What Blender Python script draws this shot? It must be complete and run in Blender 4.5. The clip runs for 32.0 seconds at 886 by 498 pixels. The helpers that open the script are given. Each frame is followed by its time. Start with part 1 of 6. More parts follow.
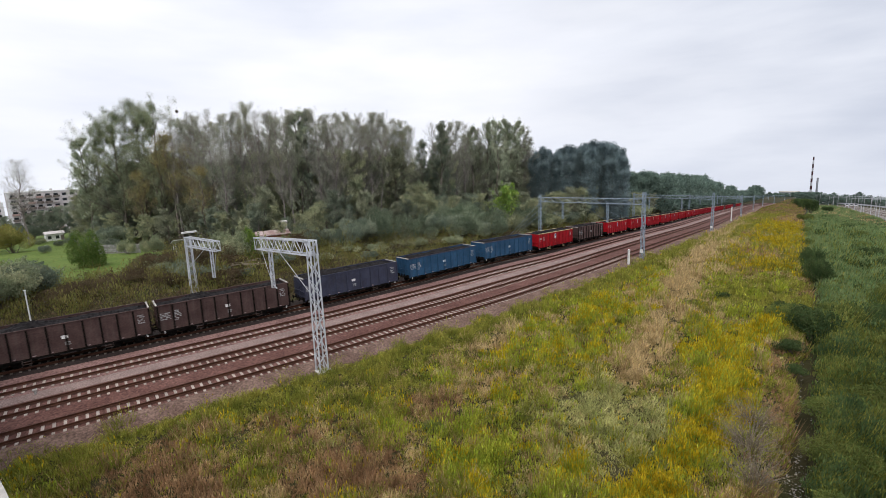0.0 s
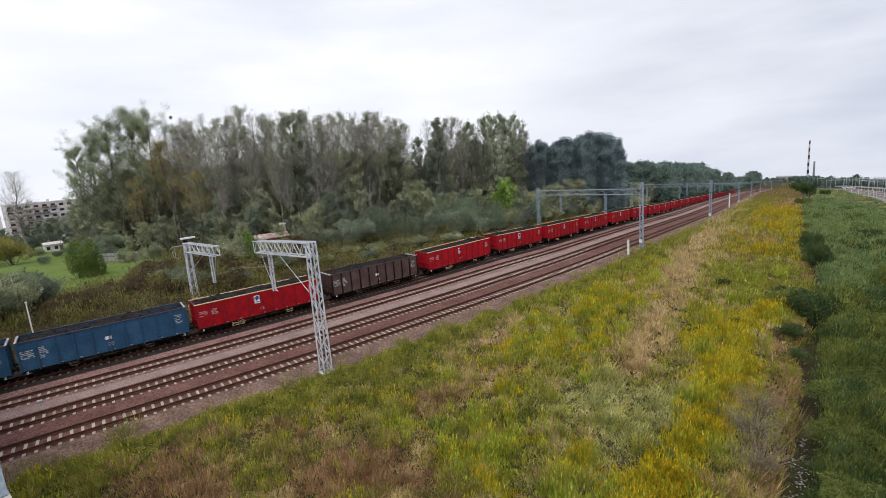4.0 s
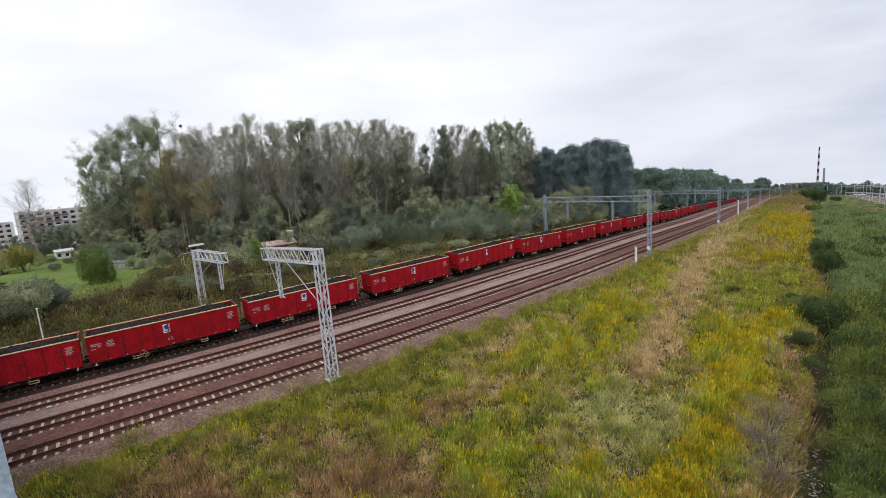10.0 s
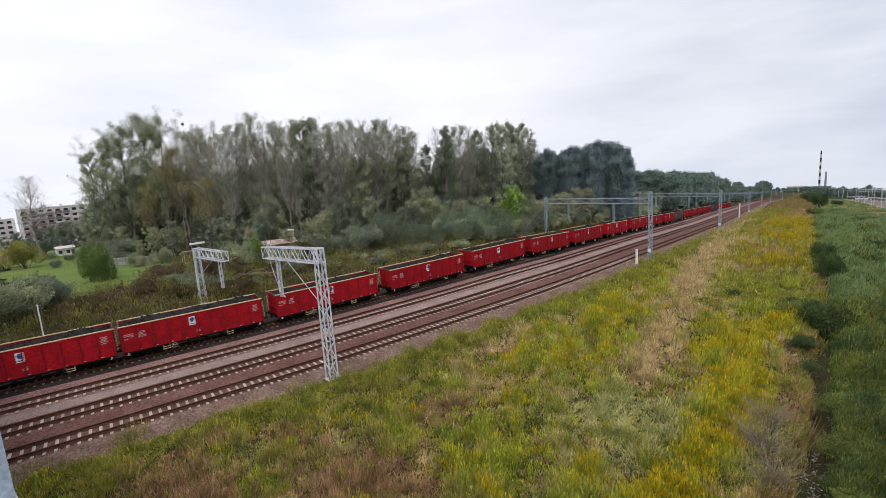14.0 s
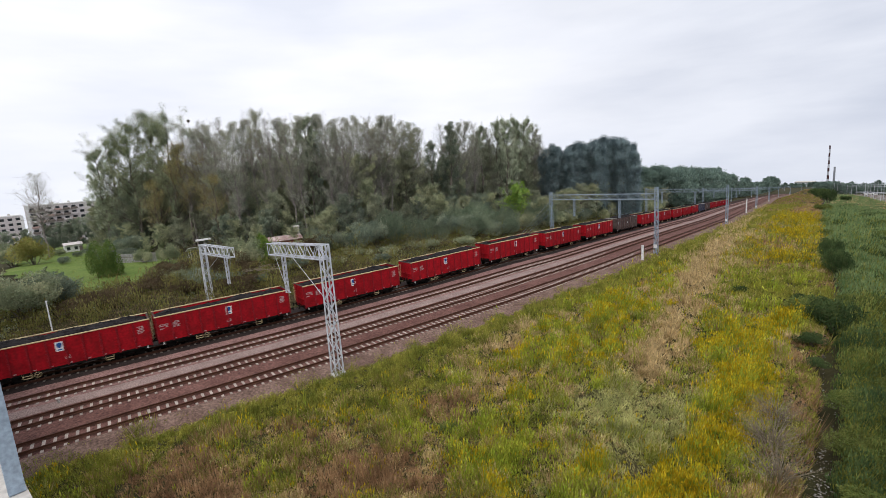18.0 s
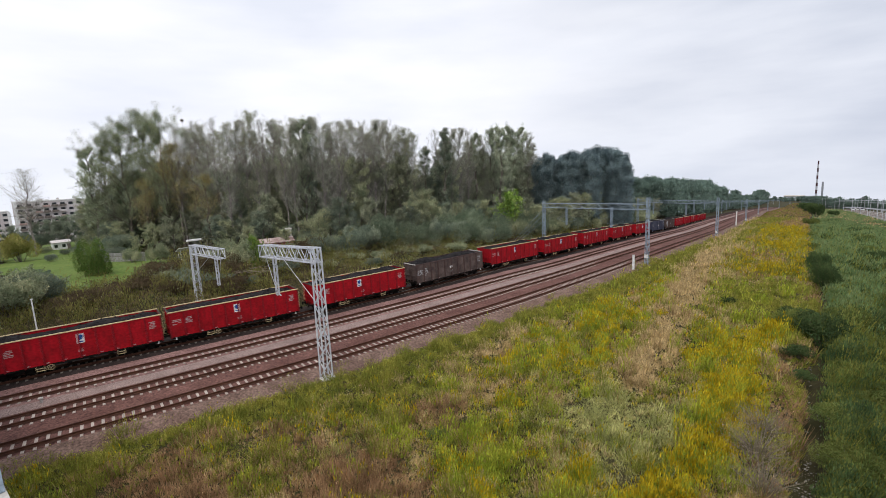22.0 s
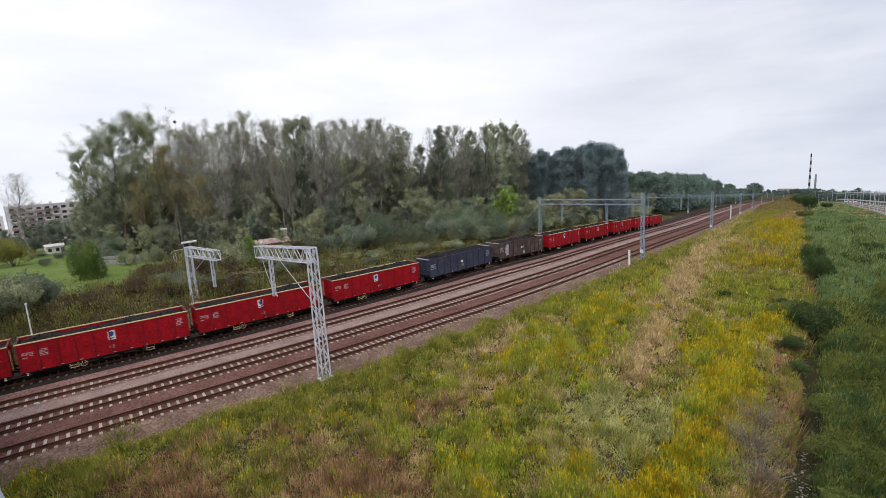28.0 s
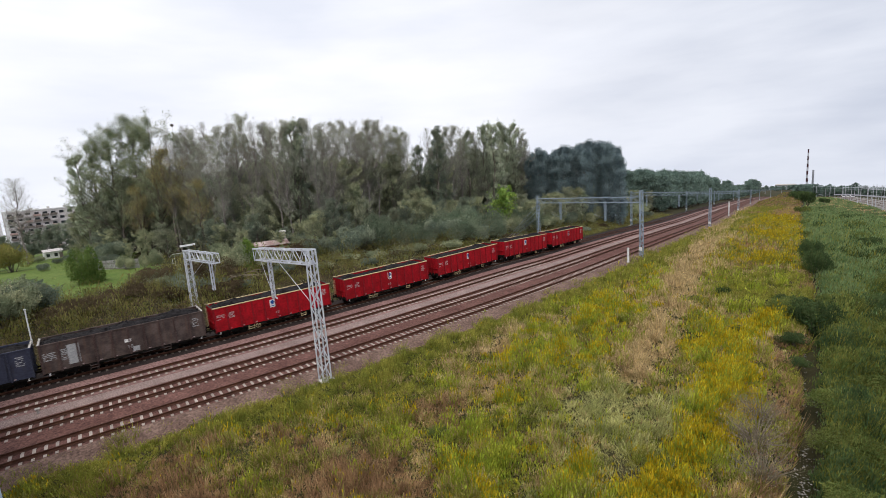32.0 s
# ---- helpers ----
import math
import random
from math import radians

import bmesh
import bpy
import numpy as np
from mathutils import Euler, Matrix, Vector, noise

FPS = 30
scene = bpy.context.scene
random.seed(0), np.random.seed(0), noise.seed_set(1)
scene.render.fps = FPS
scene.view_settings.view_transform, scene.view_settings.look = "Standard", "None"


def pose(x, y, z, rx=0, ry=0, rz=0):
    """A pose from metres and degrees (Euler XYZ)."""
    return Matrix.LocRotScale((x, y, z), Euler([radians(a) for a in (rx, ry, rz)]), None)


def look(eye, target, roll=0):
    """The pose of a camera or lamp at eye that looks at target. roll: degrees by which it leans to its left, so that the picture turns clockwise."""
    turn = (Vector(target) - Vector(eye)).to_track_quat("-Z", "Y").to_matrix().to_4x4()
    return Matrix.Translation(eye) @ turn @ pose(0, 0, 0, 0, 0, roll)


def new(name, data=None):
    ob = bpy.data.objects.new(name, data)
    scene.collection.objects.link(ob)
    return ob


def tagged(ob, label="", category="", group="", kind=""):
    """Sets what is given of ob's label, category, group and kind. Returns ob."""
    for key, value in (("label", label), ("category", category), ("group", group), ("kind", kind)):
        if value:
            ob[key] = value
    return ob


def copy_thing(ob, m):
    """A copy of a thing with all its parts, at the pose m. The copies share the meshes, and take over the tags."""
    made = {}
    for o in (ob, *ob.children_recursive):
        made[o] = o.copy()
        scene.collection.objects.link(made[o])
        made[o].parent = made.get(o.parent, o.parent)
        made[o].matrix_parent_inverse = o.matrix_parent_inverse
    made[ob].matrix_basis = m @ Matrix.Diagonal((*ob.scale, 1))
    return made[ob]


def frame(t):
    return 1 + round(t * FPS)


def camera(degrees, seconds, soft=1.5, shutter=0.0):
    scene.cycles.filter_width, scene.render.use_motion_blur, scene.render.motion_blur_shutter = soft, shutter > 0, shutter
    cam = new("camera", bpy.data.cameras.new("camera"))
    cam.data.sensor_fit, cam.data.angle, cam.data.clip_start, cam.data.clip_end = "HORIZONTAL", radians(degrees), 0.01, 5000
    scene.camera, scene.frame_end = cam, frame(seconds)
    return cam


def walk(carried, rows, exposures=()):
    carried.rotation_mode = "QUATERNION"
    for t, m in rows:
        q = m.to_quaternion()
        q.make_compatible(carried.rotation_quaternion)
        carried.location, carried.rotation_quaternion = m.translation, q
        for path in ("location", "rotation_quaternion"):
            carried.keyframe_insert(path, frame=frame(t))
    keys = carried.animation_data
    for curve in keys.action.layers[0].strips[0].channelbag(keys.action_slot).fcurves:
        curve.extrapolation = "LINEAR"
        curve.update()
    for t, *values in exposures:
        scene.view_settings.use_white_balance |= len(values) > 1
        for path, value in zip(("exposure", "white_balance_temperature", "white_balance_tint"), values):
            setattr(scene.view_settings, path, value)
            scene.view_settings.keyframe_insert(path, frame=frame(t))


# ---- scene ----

# ---------------------------------------------------------------- camera
EYE_HEIGHT = 16.19
cam = camera(85.68, 32.0, soft=0.65, shutter=0.3)
# seconds, heading left of the line of the tracks, downward tilt, lean
TURNS = (
    (0.0, 47.55, 10.25, -2.14), (0.5, 48.21, 10.61, -3.37), (1.0, 48.44, 10.84, -3.75), (1.5, 48.01, 10.61, -2.84),
    (2.0, 47.70, 10.64, -2.39), (2.5, 47.52, 10.81, -2.85), (3.0, 47.26, 10.54, -3.87), (3.5, 47.52, 10.66, -4.18),
    (5.5, 47.65, 10.37, -3.76), (6.0, 48.16, 10.25, -3.67), (6.5, 48.22, 10.41, -3.69), (7.0, 48.09, 10.23, -3.68),
    (7.5, 47.97, 10.23, -3.69), (8.0, 47.94, 10.16, -4.00), (8.5, 47.85, 10.10, -3.90), (9.0, 47.80, 10.17, -3.97),
    (9.5, 48.07, 9.84, -3.76), (10.0, 48.25, 9.73, -4.28), (10.5, 48.18, 9.66, -4.04), (11.0, 48.03, 9.86, -3.98),
    (11.5, 47.86, 9.73, -3.91), (12.0, 48.03, 9.78, -3.91), (12.5, 48.14, 9.85, -3.74), (13.0, 48.19, 9.75, -3.52),
    (13.5, 48.21, 9.79, -3.72), (14.0, 48.33, 9.67, -3.77), (14.5, 48.10, 9.74, -3.78), (16.5, 48.28, 9.95, -3.28),
    (17.0, 48.37, 9.95, -3.13), (17.5, 48.99, 10.24, -3.75), (18.0, 48.96, 10.09, -3.92), (18.5, 47.86, 9.92, -3.21),
    (19.0, 46.98, 10.16, -2.32), (19.5, 46.82, 10.29, -2.04), (20.0, 46.54, 9.75, -1.81), (20.5, 46.85, 9.72, -2.12),
    (21.0, 47.57, 9.68, -3.22), (21.5, 48.06, 9.43, -2.86), (22.0, 47.99, 9.46, -2.54), (22.5, 46.80, 9.57, -2.19),
    (23.0, 47.09, 9.59, -2.22), (23.5, 47.50, 9.54, -1.76), (24.0, 47.34, 9.75, -1.54), (24.5, 47.50, 10.20, -2.21),
    (25.0, 47.28, 10.16, -3.03), (25.5, 47.25, 10.15, -3.25), (27.5, 47.53, 9.38, -3.28), (28.0, 47.54, 9.72, -3.35),
    (28.5, 47.14, 9.70, -3.72), (29.0, 47.23, 9.58, -3.13), (29.5, 46.78, 9.62, -3.10), (30.0, 46.33, 9.55, -3.10),
    (30.5, 46.45, 9.54, -3.28), (31.0, 46.84, 9.66, -3.28), (31.5, 46.98, 9.80, -3.64), (32.0, 47.42, 9.71, -4.06),
)


def aimed(turn, down, lean):
    a, b = radians(turn), radians(down)
    eye = Vector((0, 0, EYE_HEIGHT))
    return look(eye, eye + Vector((-math.sin(a) * math.cos(b), math.cos(a) * math.cos(b), -math.sin(b))), lean)


walk(cam, [(t, aimed(a, b, c)) for t, a, b, c in TURNS])

# ---------------------------------------------------------------- sky and sun
world = bpy.data.worlds.new("overcast_sky")
scene.world = world
world.use_nodes = True
wn, wl = world.node_tree.nodes, world.node_tree.links
wn.clear()
w_out = wn.new("ShaderNodeOutputWorld")
w_bg = wn.new("ShaderNodeBackground")
w_co = wn.new("ShaderNodeTexCoord")
# the land falls away all round, so the sky starts below the level of the eye
w_lift = wn.new("ShaderNodeVectorMath")
w_lift.operation = "ADD"
w_lift.inputs[1].default_value = (0, 0, 0.22)
w_sky = wn.new("ShaderNodeTexSky")
w_sky.sky_type = "NISHITA"
w_sky.sun_disc = False
w_sky.sun_elevation = radians(65)
w_sky.sun_rotation = radians(250)
w_sky.dust_density = 4.0
w_stretch = wn.new("ShaderNodeMapping")
w_stretch.inputs["Scale"].default_value = (1.0, 1.0, 4.5)
w_noise = wn.new("ShaderNodeTexNoise")
w_noise.inputs["Scale"].default_value = 1.6
w_noise.inputs["Detail"].default_value = 5
w_noise.inputs["Roughness"].default_value = 0.5
w_ramp = wn.new("ShaderNodeValToRGB")
w_ramp.color_ramp.elements[0].position = 0.34
w_ramp.color_ramp.elements[0].color = (7.3, 7.6, 8.5, 1)
w_ramp.color_ramp.elements[1].position = 0.66
w_ramp.color_ramp.elements[1].color = (9.6, 9.6, 9.9, 1)
w_mix = wn.new("ShaderNodeMix")
w_mix.data_type = "RGBA"
w_mix.inputs["Factor"].default_value = 0.93
wl.new(w_co.outputs["Generated"], w_lift.inputs[0])
wl.new(w_lift.outputs[0], w_sky.inputs["Vector"])
wl.new(w_co.outputs["Generated"], w_stretch.inputs["Vector"])
wl.new(w_stretch.outputs[0], w_noise.inputs["Vector"])
wl.new(w_noise.outputs["Fac"], w_ramp.inputs["Fac"])
wl.new(w_sky.outputs[0], w_mix.inputs["A"])
wl.new(w_ramp.outputs[0], w_mix.inputs["B"])
# thicker, bluer cloud towards the far end of the line
w_dir = wn.new("ShaderNodeVectorMath")
w_dir.operation = "DOT_PRODUCT"
w_dir.inputs[1].default_value = (0.22, 0.95, 0.2)
w_bank = wn.new("ShaderNodeMapRange")
w_bank.interpolation_type = "SMOOTHSTEP"
w_bank.inputs["From Min"].default_value, w_bank.inputs["From Max"].default_value = 0.45, 0.98
w_bank.inputs["To Min"].default_value, w_bank.inputs["To Max"].default_value = 0.0, 0.95
w_thick = wn.new("ShaderNodeMix")
w_thick.data_type = "RGBA"
w_roll = wn.new("ShaderNodeTexNoise")
w_roll.inputs["Scale"].default_value = 2.6
w_roll.inputs["Detail"].default_value = 6
w_grey = wn.new("ShaderNodeValToRGB")
w_grey.color_ramp.elements[0].position, w_grey.color_ramp.elements[1].position = 0.36, 0.66
w_grey.color_ramp.elements[0].color, w_grey.color_ramp.elements[1].color = (5.1, 5.5, 6.5, 1), (6.9, 7.2, 8.0, 1)
wl.new(w_stretch.outputs[0], w_roll.inputs["Vector"])
wl.new(w_roll.outputs["Fac"], w_grey.inputs["Fac"])
wl.new(w_grey.outputs[0], w_thick.inputs["B"])
wl.new(w_co.outputs["Generated"], w_dir.inputs[0])
wl.new(w_dir.outputs["Value"], w_bank.inputs["Value"])
wl.new(w_bank.outputs["Result"], w_thick.inputs["Factor"])
wl.new(w_mix.outputs["Result"], w_thick.inputs["A"])
wl.new(w_thick.outputs["Result"], w_bg.inputs["Color"])
wl.new(w_bg.outputs[0], w_out.inputs["Surface"])
w_bg.inputs["Strength"].default_value = 0.118

sun = new("sun", bpy.data.lights.new("sun", "SUN"))
sun.data.energy = 1.8
sun.data.angle = radians(20)
sun.data.color = (1.0, 0.96, 0.9)
sun.matrix_world = look((0, 0, 60), (-19, 20, 0))
scene.view_settings.exposure = 0.0

# ---------------------------------------------------------------- materials
def surf(name, c1, c2, rough=0.85, metal=0.0, scale=1.0, fine=12.0, bump=0.25, rand=0.0, island=0.0, thin=0.0, spec=0.15, hue=0.0, mid=0.5, width=0.18, grit=0.22, streak=0.0, grime=(0.03, 0.022, 0.02)):
    """A surface of two tones mixed by coarse noise, with finer grain in value and relief, and streaks of grime run down it."""
    m = bpy.data.materials.new(name)
    m.use_nodes = True
    n, l = m.node_tree.nodes, m.node_tree.links
    b = n["Principled BSDF"]
    b.inputs["Roughness"].default_value = rough
    b.inputs["Metallic"].default_value = metal
    b.inputs["Specular IOR Level"].default_value = spec
    co = n.new("ShaderNodeTexCoord")
    big = n.new("ShaderNodeTexNoise")
    big.inputs["Scale"].default_value = scale
    big.inputs["Detail"].default_value = 5
    small = n.new("ShaderNodeTexNoise")
    small.inputs["Scale"].default_value = fine
    small.inputs["Detail"].default_value = 4
    l.new(co.outputs["Object"], big.inputs["Vector"])
    l.new(co.outputs["Object"], small.inputs["Vector"])
    ramp = n.new("ShaderNodeValToRGB")
    ramp.color_ramp.elements[0].position, ramp.color_ramp.elements[1].position = mid - width, mid + width
    ramp.color_ramp.elements[0].color, ramp.color_ramp.elements[1].color = (*c1, 1), (*c2, 1)
    l.new(big.outputs["Fac"], ramp.inputs["Fac"])
    tone = n.new("ShaderNodeHueSaturation")
    l.new(ramp.outputs["Color"], tone.inputs["Color"])
    grain = n.new("ShaderNodeMapRange")
    grain.inputs["From Min"].default_value, grain.inputs["From Max"].default_value = 0.3, 0.7
    grain.inputs["To Min"].default_value, grain.inputs["To Max"].default_value = 1 - grit, 1 + grit
    l.new(small.outputs["Fac"], grain.inputs["Value"])
    value = grain.outputs["Result"]
    for amount, node, socket in ((rand, "ShaderNodeObjectInfo", "Random"), (island, "ShaderNodeNewGeometry", "Random Per Island")):
        if amount:
            src = n.new(node)
            spread = n.new("ShaderNodeMapRange")
            spread.inputs["To Min"].default_value, spread.inputs["To Max"].default_value = 1 - amount, 1 + amount
            l.new(src.outputs[socket], spread.inputs["Value"])
            times = n.new("ShaderNodeMath")
            times.operation = "MULTIPLY"
            l.new(value, times.inputs[0])
            l.new(spread.outputs["Result"], times.inputs[1])
            value = times.outputs[0]
            if hue:
                turn = n.new("ShaderNodeMapRange")
                turn.inputs["To Min"].default_value, turn.inputs["To Max"].default_value = 0.5 - hue, 0.5 + hue
                swap = n.new("ShaderNodeMath")
                swap.operation = "FRACT"
                seven = n.new("ShaderNodeMath")
                seven.operation = "MULTIPLY"
                seven.inputs[1].default_value = 7.31
                l.new(src.outputs[socket], seven.inputs[0])
                l.new(seven.outputs[0], swap.inputs[0])
                l.new(swap.outputs[0], turn.inputs["Value"])
                l.new(turn.outputs["Result"], tone.inputs["Hue"])
    l.new(value, tone.inputs["Value"])
    colour = tone.outputs["Color"]
    if streak:
        pull = n.new("ShaderNodeMapping")
        pull.inputs["Scale"].default_value = (1.0, 3.2, 0.3)
        run = n.new("ShaderNodeTexNoise")
        run.inputs["Scale"].default_value, run.inputs["Detail"].default_value, run.inputs["Roughness"].default_value = 1.3, 8, 0.7
        much = n.new("ShaderNodeMapRange")
        much.inputs["From Min"].default_value, much.inputs["From Max"].default_value, much.inputs["To Max"].default_value = 0.5, 0.72, streak
        dirty = n.new("ShaderNodeMix")
        dirty.data_type = "RGBA"
        dirty.inputs["B"].default_value = (*grime, 1)
        l.new(co.outputs["Object"], pull.inputs["Vector"])
        l.new(pull.outputs[0], run.inputs["Vector"])
        l.new(run.outputs["Fac"], much.inputs["Value"])
        l.new(much.outputs["Result"], dirty.inputs["Factor"])
        l.new(colour, dirty.inputs["A"])
        colour = dirty.outputs["Result"]
    l.new(colour, b.inputs["Base Color"])
    if bump:
        rel = n.new("ShaderNodeBump")
        rel.inputs["Strength"].default_value = bump
        rel.inputs["Distance"].default_value = 0.03
        l.new(small.outputs["Fac"], rel.inputs["Height"])
        l.new(rel.outputs["Normal"], b.inputs["Normal"])
    if thin:
        out = n["Material Output"]
        glow = n.new("ShaderNodeBsdfTranslucent")
        l.new(tone.outputs["Color"], glow.inputs["Color"])
        both = n.new("ShaderNodeMixShader")
        both.inputs["Fac"].default_value = thin
        l.new(b.outputs[0], both.inputs[1])
        l.new(glow.outputs[0], both.inputs[2])
        l.new(both.outputs[0], out.inputs["Surface"])
    return m


M_GROUND = surf("weedy_soil", (0.0277, 0.0293, 0.0101), (0.0504, 0.0428, 0.0192), 0.95, scale=0.12, fine=3.0, bump=0.6)
M_BALLAST = surf("crushed_stone", (0.152, 0.086, 0.078), (0.23, 0.138, 0.127), 0.95, scale=0.25, fine=6.0, bump=1.0, grit=0.5)
M_BALLAST_RUST = surf("rusty_crushed_stone", (0.095, 0.0445, 0.037), (0.142, 0.072, 0.061), 0.95, scale=0.4, fine=6.0, bump=1.0, grit=0.5)
# stained stone, darkened further to paint in the shade under the train
M_BALLAST_SHADED = surf("stained_shaded_stone", (0.019, 0.0135, 0.0125), (0.034, 0.0245, 0.0225), 0.95, scale=0.5, fine=7.0, bump=1.0, grit=0.5)
M_BALLAST_GREY = surf("grey_crushed_stone", (0.19, 0.175, 0.16), (0.29, 0.27, 0.25), 0.95, scale=0.25, fine=6.0, bump=1.0, grit=0.4)
M_SHOULDER = surf("weedy_gravel", (0.112, 0.07, 0.056), (0.18, 0.12, 0.098), 0.95, scale=0.6, fine=6.0, bump=1.0, grit=0.5)
M_STAIN_SHADE = surf("rust_and_shade_stone", (0.0585, 0.0264, 0.0189), (0.104, 0.0495, 0.0357), 0.95, scale=1.0, fine=9.0, bump=1.0)
M_PATH = surf("pale_gravel", (0.19, 0.136, 0.124), (0.265, 0.197, 0.181), 0.95, scale=0.5, fine=12.0, bump=0.8, grit=0.5)
M_RAIL = surf("rusty_rail_steel", (0.0525, 0.0234, 0.0156), (0.09, 0.039, 0.024), 0.7, 0.2, scale=2.0, fine=20, bump=0.2)
M_SLEEPER = surf("concrete_sleeper", (0.26, 0.215, 0.185), (0.38, 0.33, 0.295), 0.9, scale=1.5, fine=20, bump=0.4, rand=0.22)
# sleepers of the loaded track, the train's shade painted into their colour
M_SLEEPER_SHADED = surf("shade_dark_sleeper", (0.10, 0.085, 0.075), (0.2, 0.17, 0.15), 0.9, scale=1.5, fine=20, bump=0.4, rand=0.3)
M_RED = surf("red_wagon_paint", (0.215, 0.006, 0.01), (0.335, 0.007, 0.014), 0.65, scale=0.8, fine=5, bump=0.15, rand=0.12, spec=0.1, mid=0.43, width=0.14, grit=0.3, streak=0.55, grime=(0.11, 0.014, 0.016))
M_BLUE = surf("blue_wagon_paint", (0.0165, 0.055, 0.112), (0.029, 0.088, 0.17), 0.6, scale=0.6, fine=7, bump=0.15, rand=0.08, streak=0.65, grime=(0.035, 0.042, 0.055))
M_SLATE = surf("slate_blue_wagon_paint", (0.0316, 0.0345, 0.0559), (0.0492, 0.0551, 0.0903), 0.6, scale=0.6, fine=7, bump=0.15, rand=0.05, streak=0.6, grime=(0.055, 0.052, 0.058))
M_BROWN = surf("brown_wagon_paint", (0.052, 0.03, 0.028), (0.09, 0.057, 0.053), 0.7, scale=0.7, fine=8, bump=0.2, rand=0.12, streak=0.7, grime=(0.1, 0.078, 0.072))
M_GREY = surf("rusty_grey_wagon_paint", (0.045, 0.033, 0.031), (0.115, 0.088, 0.08), 0.8, scale=1.1, fine=8, bump=0.25, rand=0.1, streak=0.6, grime=(0.12, 0.065, 0.045))
M_RIM = surf("cream_yellow_paint", (0.4675, 0.357, 0.19), (0.578, 0.4675, 0.285), 0.6, scale=2, fine=10, bump=0.1)
M_UNDER = surf("grimy_black_steel", (0.0067, 0.0058, 0.0053), (0.0144, 0.0125, 0.011), 0.9, scale=2, fine=15, bump=0.3, spec=0.05)
M_COAL = surf("coal", (0.0085, 0.0078, 0.0085), (0.026, 0.0235, 0.025), 0.8, scale=1.5, fine=14, bump=1.0, spec=0.06)
M_WHITE = surf("white_paint", (0.62, 0.62, 0.62), (0.78, 0.78, 0.78), 0.6, scale=3, fine=20, bump=0.1)
M_FADED = surf("faded_white_marking", (0.315, 0.225, 0.225), (0.45, 0.375, 0.375), 0.7, scale=8, fine=40, bump=0.0)
M_FADED_GREY = surf("faded_grey_marking", (0.26, 0.27, 0.28), (0.42, 0.43, 0.44), 0.7, scale=8, fine=40, bump=0.0)
M_LOGO = surf("deep_blue_marking", (0.012, 0.06, 0.22), (0.02, 0.09, 0.30), 0.6, scale=3, fine=20, bump=0.0)
M_STEEL = surf("galvanised_steel", (0.4309, 0.4514, 0.4925), (0.5951, 0.6156, 0.6669), 0.5, 0.0, scale=1.5, fine=25, bump=0.1)
# blue tint puts the haze over the portals into the steel colour
M_STEEL_BLUE = surf("haze_blue_grey_steel", (0.2376, 0.301, 0.3696), (0.3326, 0.4013, 0.4752), 0.6, 0.1, scale=1.5, fine=25, bump=0.1)
M_CONCRETE = surf("weathered_concrete", (0.36, 0.34, 0.32), (0.52, 0.50, 0.47), 0.9, scale=0.8, fine=12, bump=0.4)
M_BARK = surf("grey_brown_bark", (0.085, 0.0714, 0.0578), (0.204, 0.1785, 0.153), 0.95, scale=2, fine=15, bump=0.8)


def foliage(name, c1, c2, island=0.17, hue=0.03, thin=0.28, scale=0.35, rand=0.2, width=0.1):
    return surf(name, c1, c2, 0.9, scale=scale, fine=2.0, bump=0, rand=rand, island=island, hue=hue, thin=thin, spec=0.05, width=width)


# olive, grey-green, dark and moss leaves carry bluish distance haze in their colour
M_LEAF_OLIVE = foliage("olive_leaves", (0.2322, 0.2678, 0.1638), (0.4266, 0.4342, 0.2691))
M_LEAF_GREY = foliage("grey_green_leaves", (0.2376, 0.2506, 0.193), (0.4104, 0.4158, 0.3393))
M_LEAF_DARK = foliage("dark_green_leaves", (0.1404, 0.1782, 0.1346), (0.27, 0.3002, 0.2164))
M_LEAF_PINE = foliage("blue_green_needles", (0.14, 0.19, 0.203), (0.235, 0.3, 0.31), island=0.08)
M_LEAF_YELLOW = foliage("yellowing_leaves", (0.2162, 0.2091, 0.062), (0.3244, 0.3057, 0.1034))
M_LEAF_LIGHT = foliage("bright_green_leaves", (0.1484, 0.2374, 0.0445), (0.2523, 0.3562, 0.089))
M_LEAF_RUST = foliage("russet_leaves", (0.088, 0.066, 0.04), (0.148, 0.114, 0.066))
# bluish distance haze is put into the leaf colour of the far trees
M_LEAF_HAZE = foliage("haze_blue_far_leaves", (0.14, 0.2, 0.17), (0.22, 0.3, 0.25))
M_LEAF_WILD = foliage("rank_green_leaves", (0.1, 0.13, 0.036), (0.185, 0.21, 0.058))
M_LEAF_TEAL = foliage("blue_green_leaves", (0.056, 0.088, 0.035), (0.098, 0.14, 0.052))
M_LEAF_PALE = foliage("pale_olive_leaves", (0.2592, 0.3024, 0.2047), (0.4428, 0.4752, 0.351))
M_LEAF_MOSS = foliage("moss_green_leaves", (0.2052, 0.2268, 0.158), (0.3456, 0.3564, 0.2457))
M_LEAF_WILLOW = foliage("willow_leaves", (0.135, 0.175, 0.115), (0.225, 0.262, 0.175), island=0.1)
M_LEAF_POPLAR = foliage("poplar_leaves", (0.1832, 0.2175, 0.1302), (0.3434, 0.3721, 0.2356))
M_LEAF_SEDGE = foliage("sedge_leaves", (0.1654, 0.2385, 0.0954), (0.2671, 0.3511, 0.1526))
# wagon red darkened to paint the ribs' shade lines into their colour
M_RED_RIB = surf("rib_shade_red_paint", (0.132, 0.0075, 0.0113), (0.2639, 0.0113, 0.0189), 0.7, scale=1.5, fine=9, bump=0.15, spec=0.15)
M_TWIG = surf("bare_twigs", (0.155, 0.135, 0.127), (0.32, 0.285, 0.268), 0.95, scale=1, fine=10, bump=0)
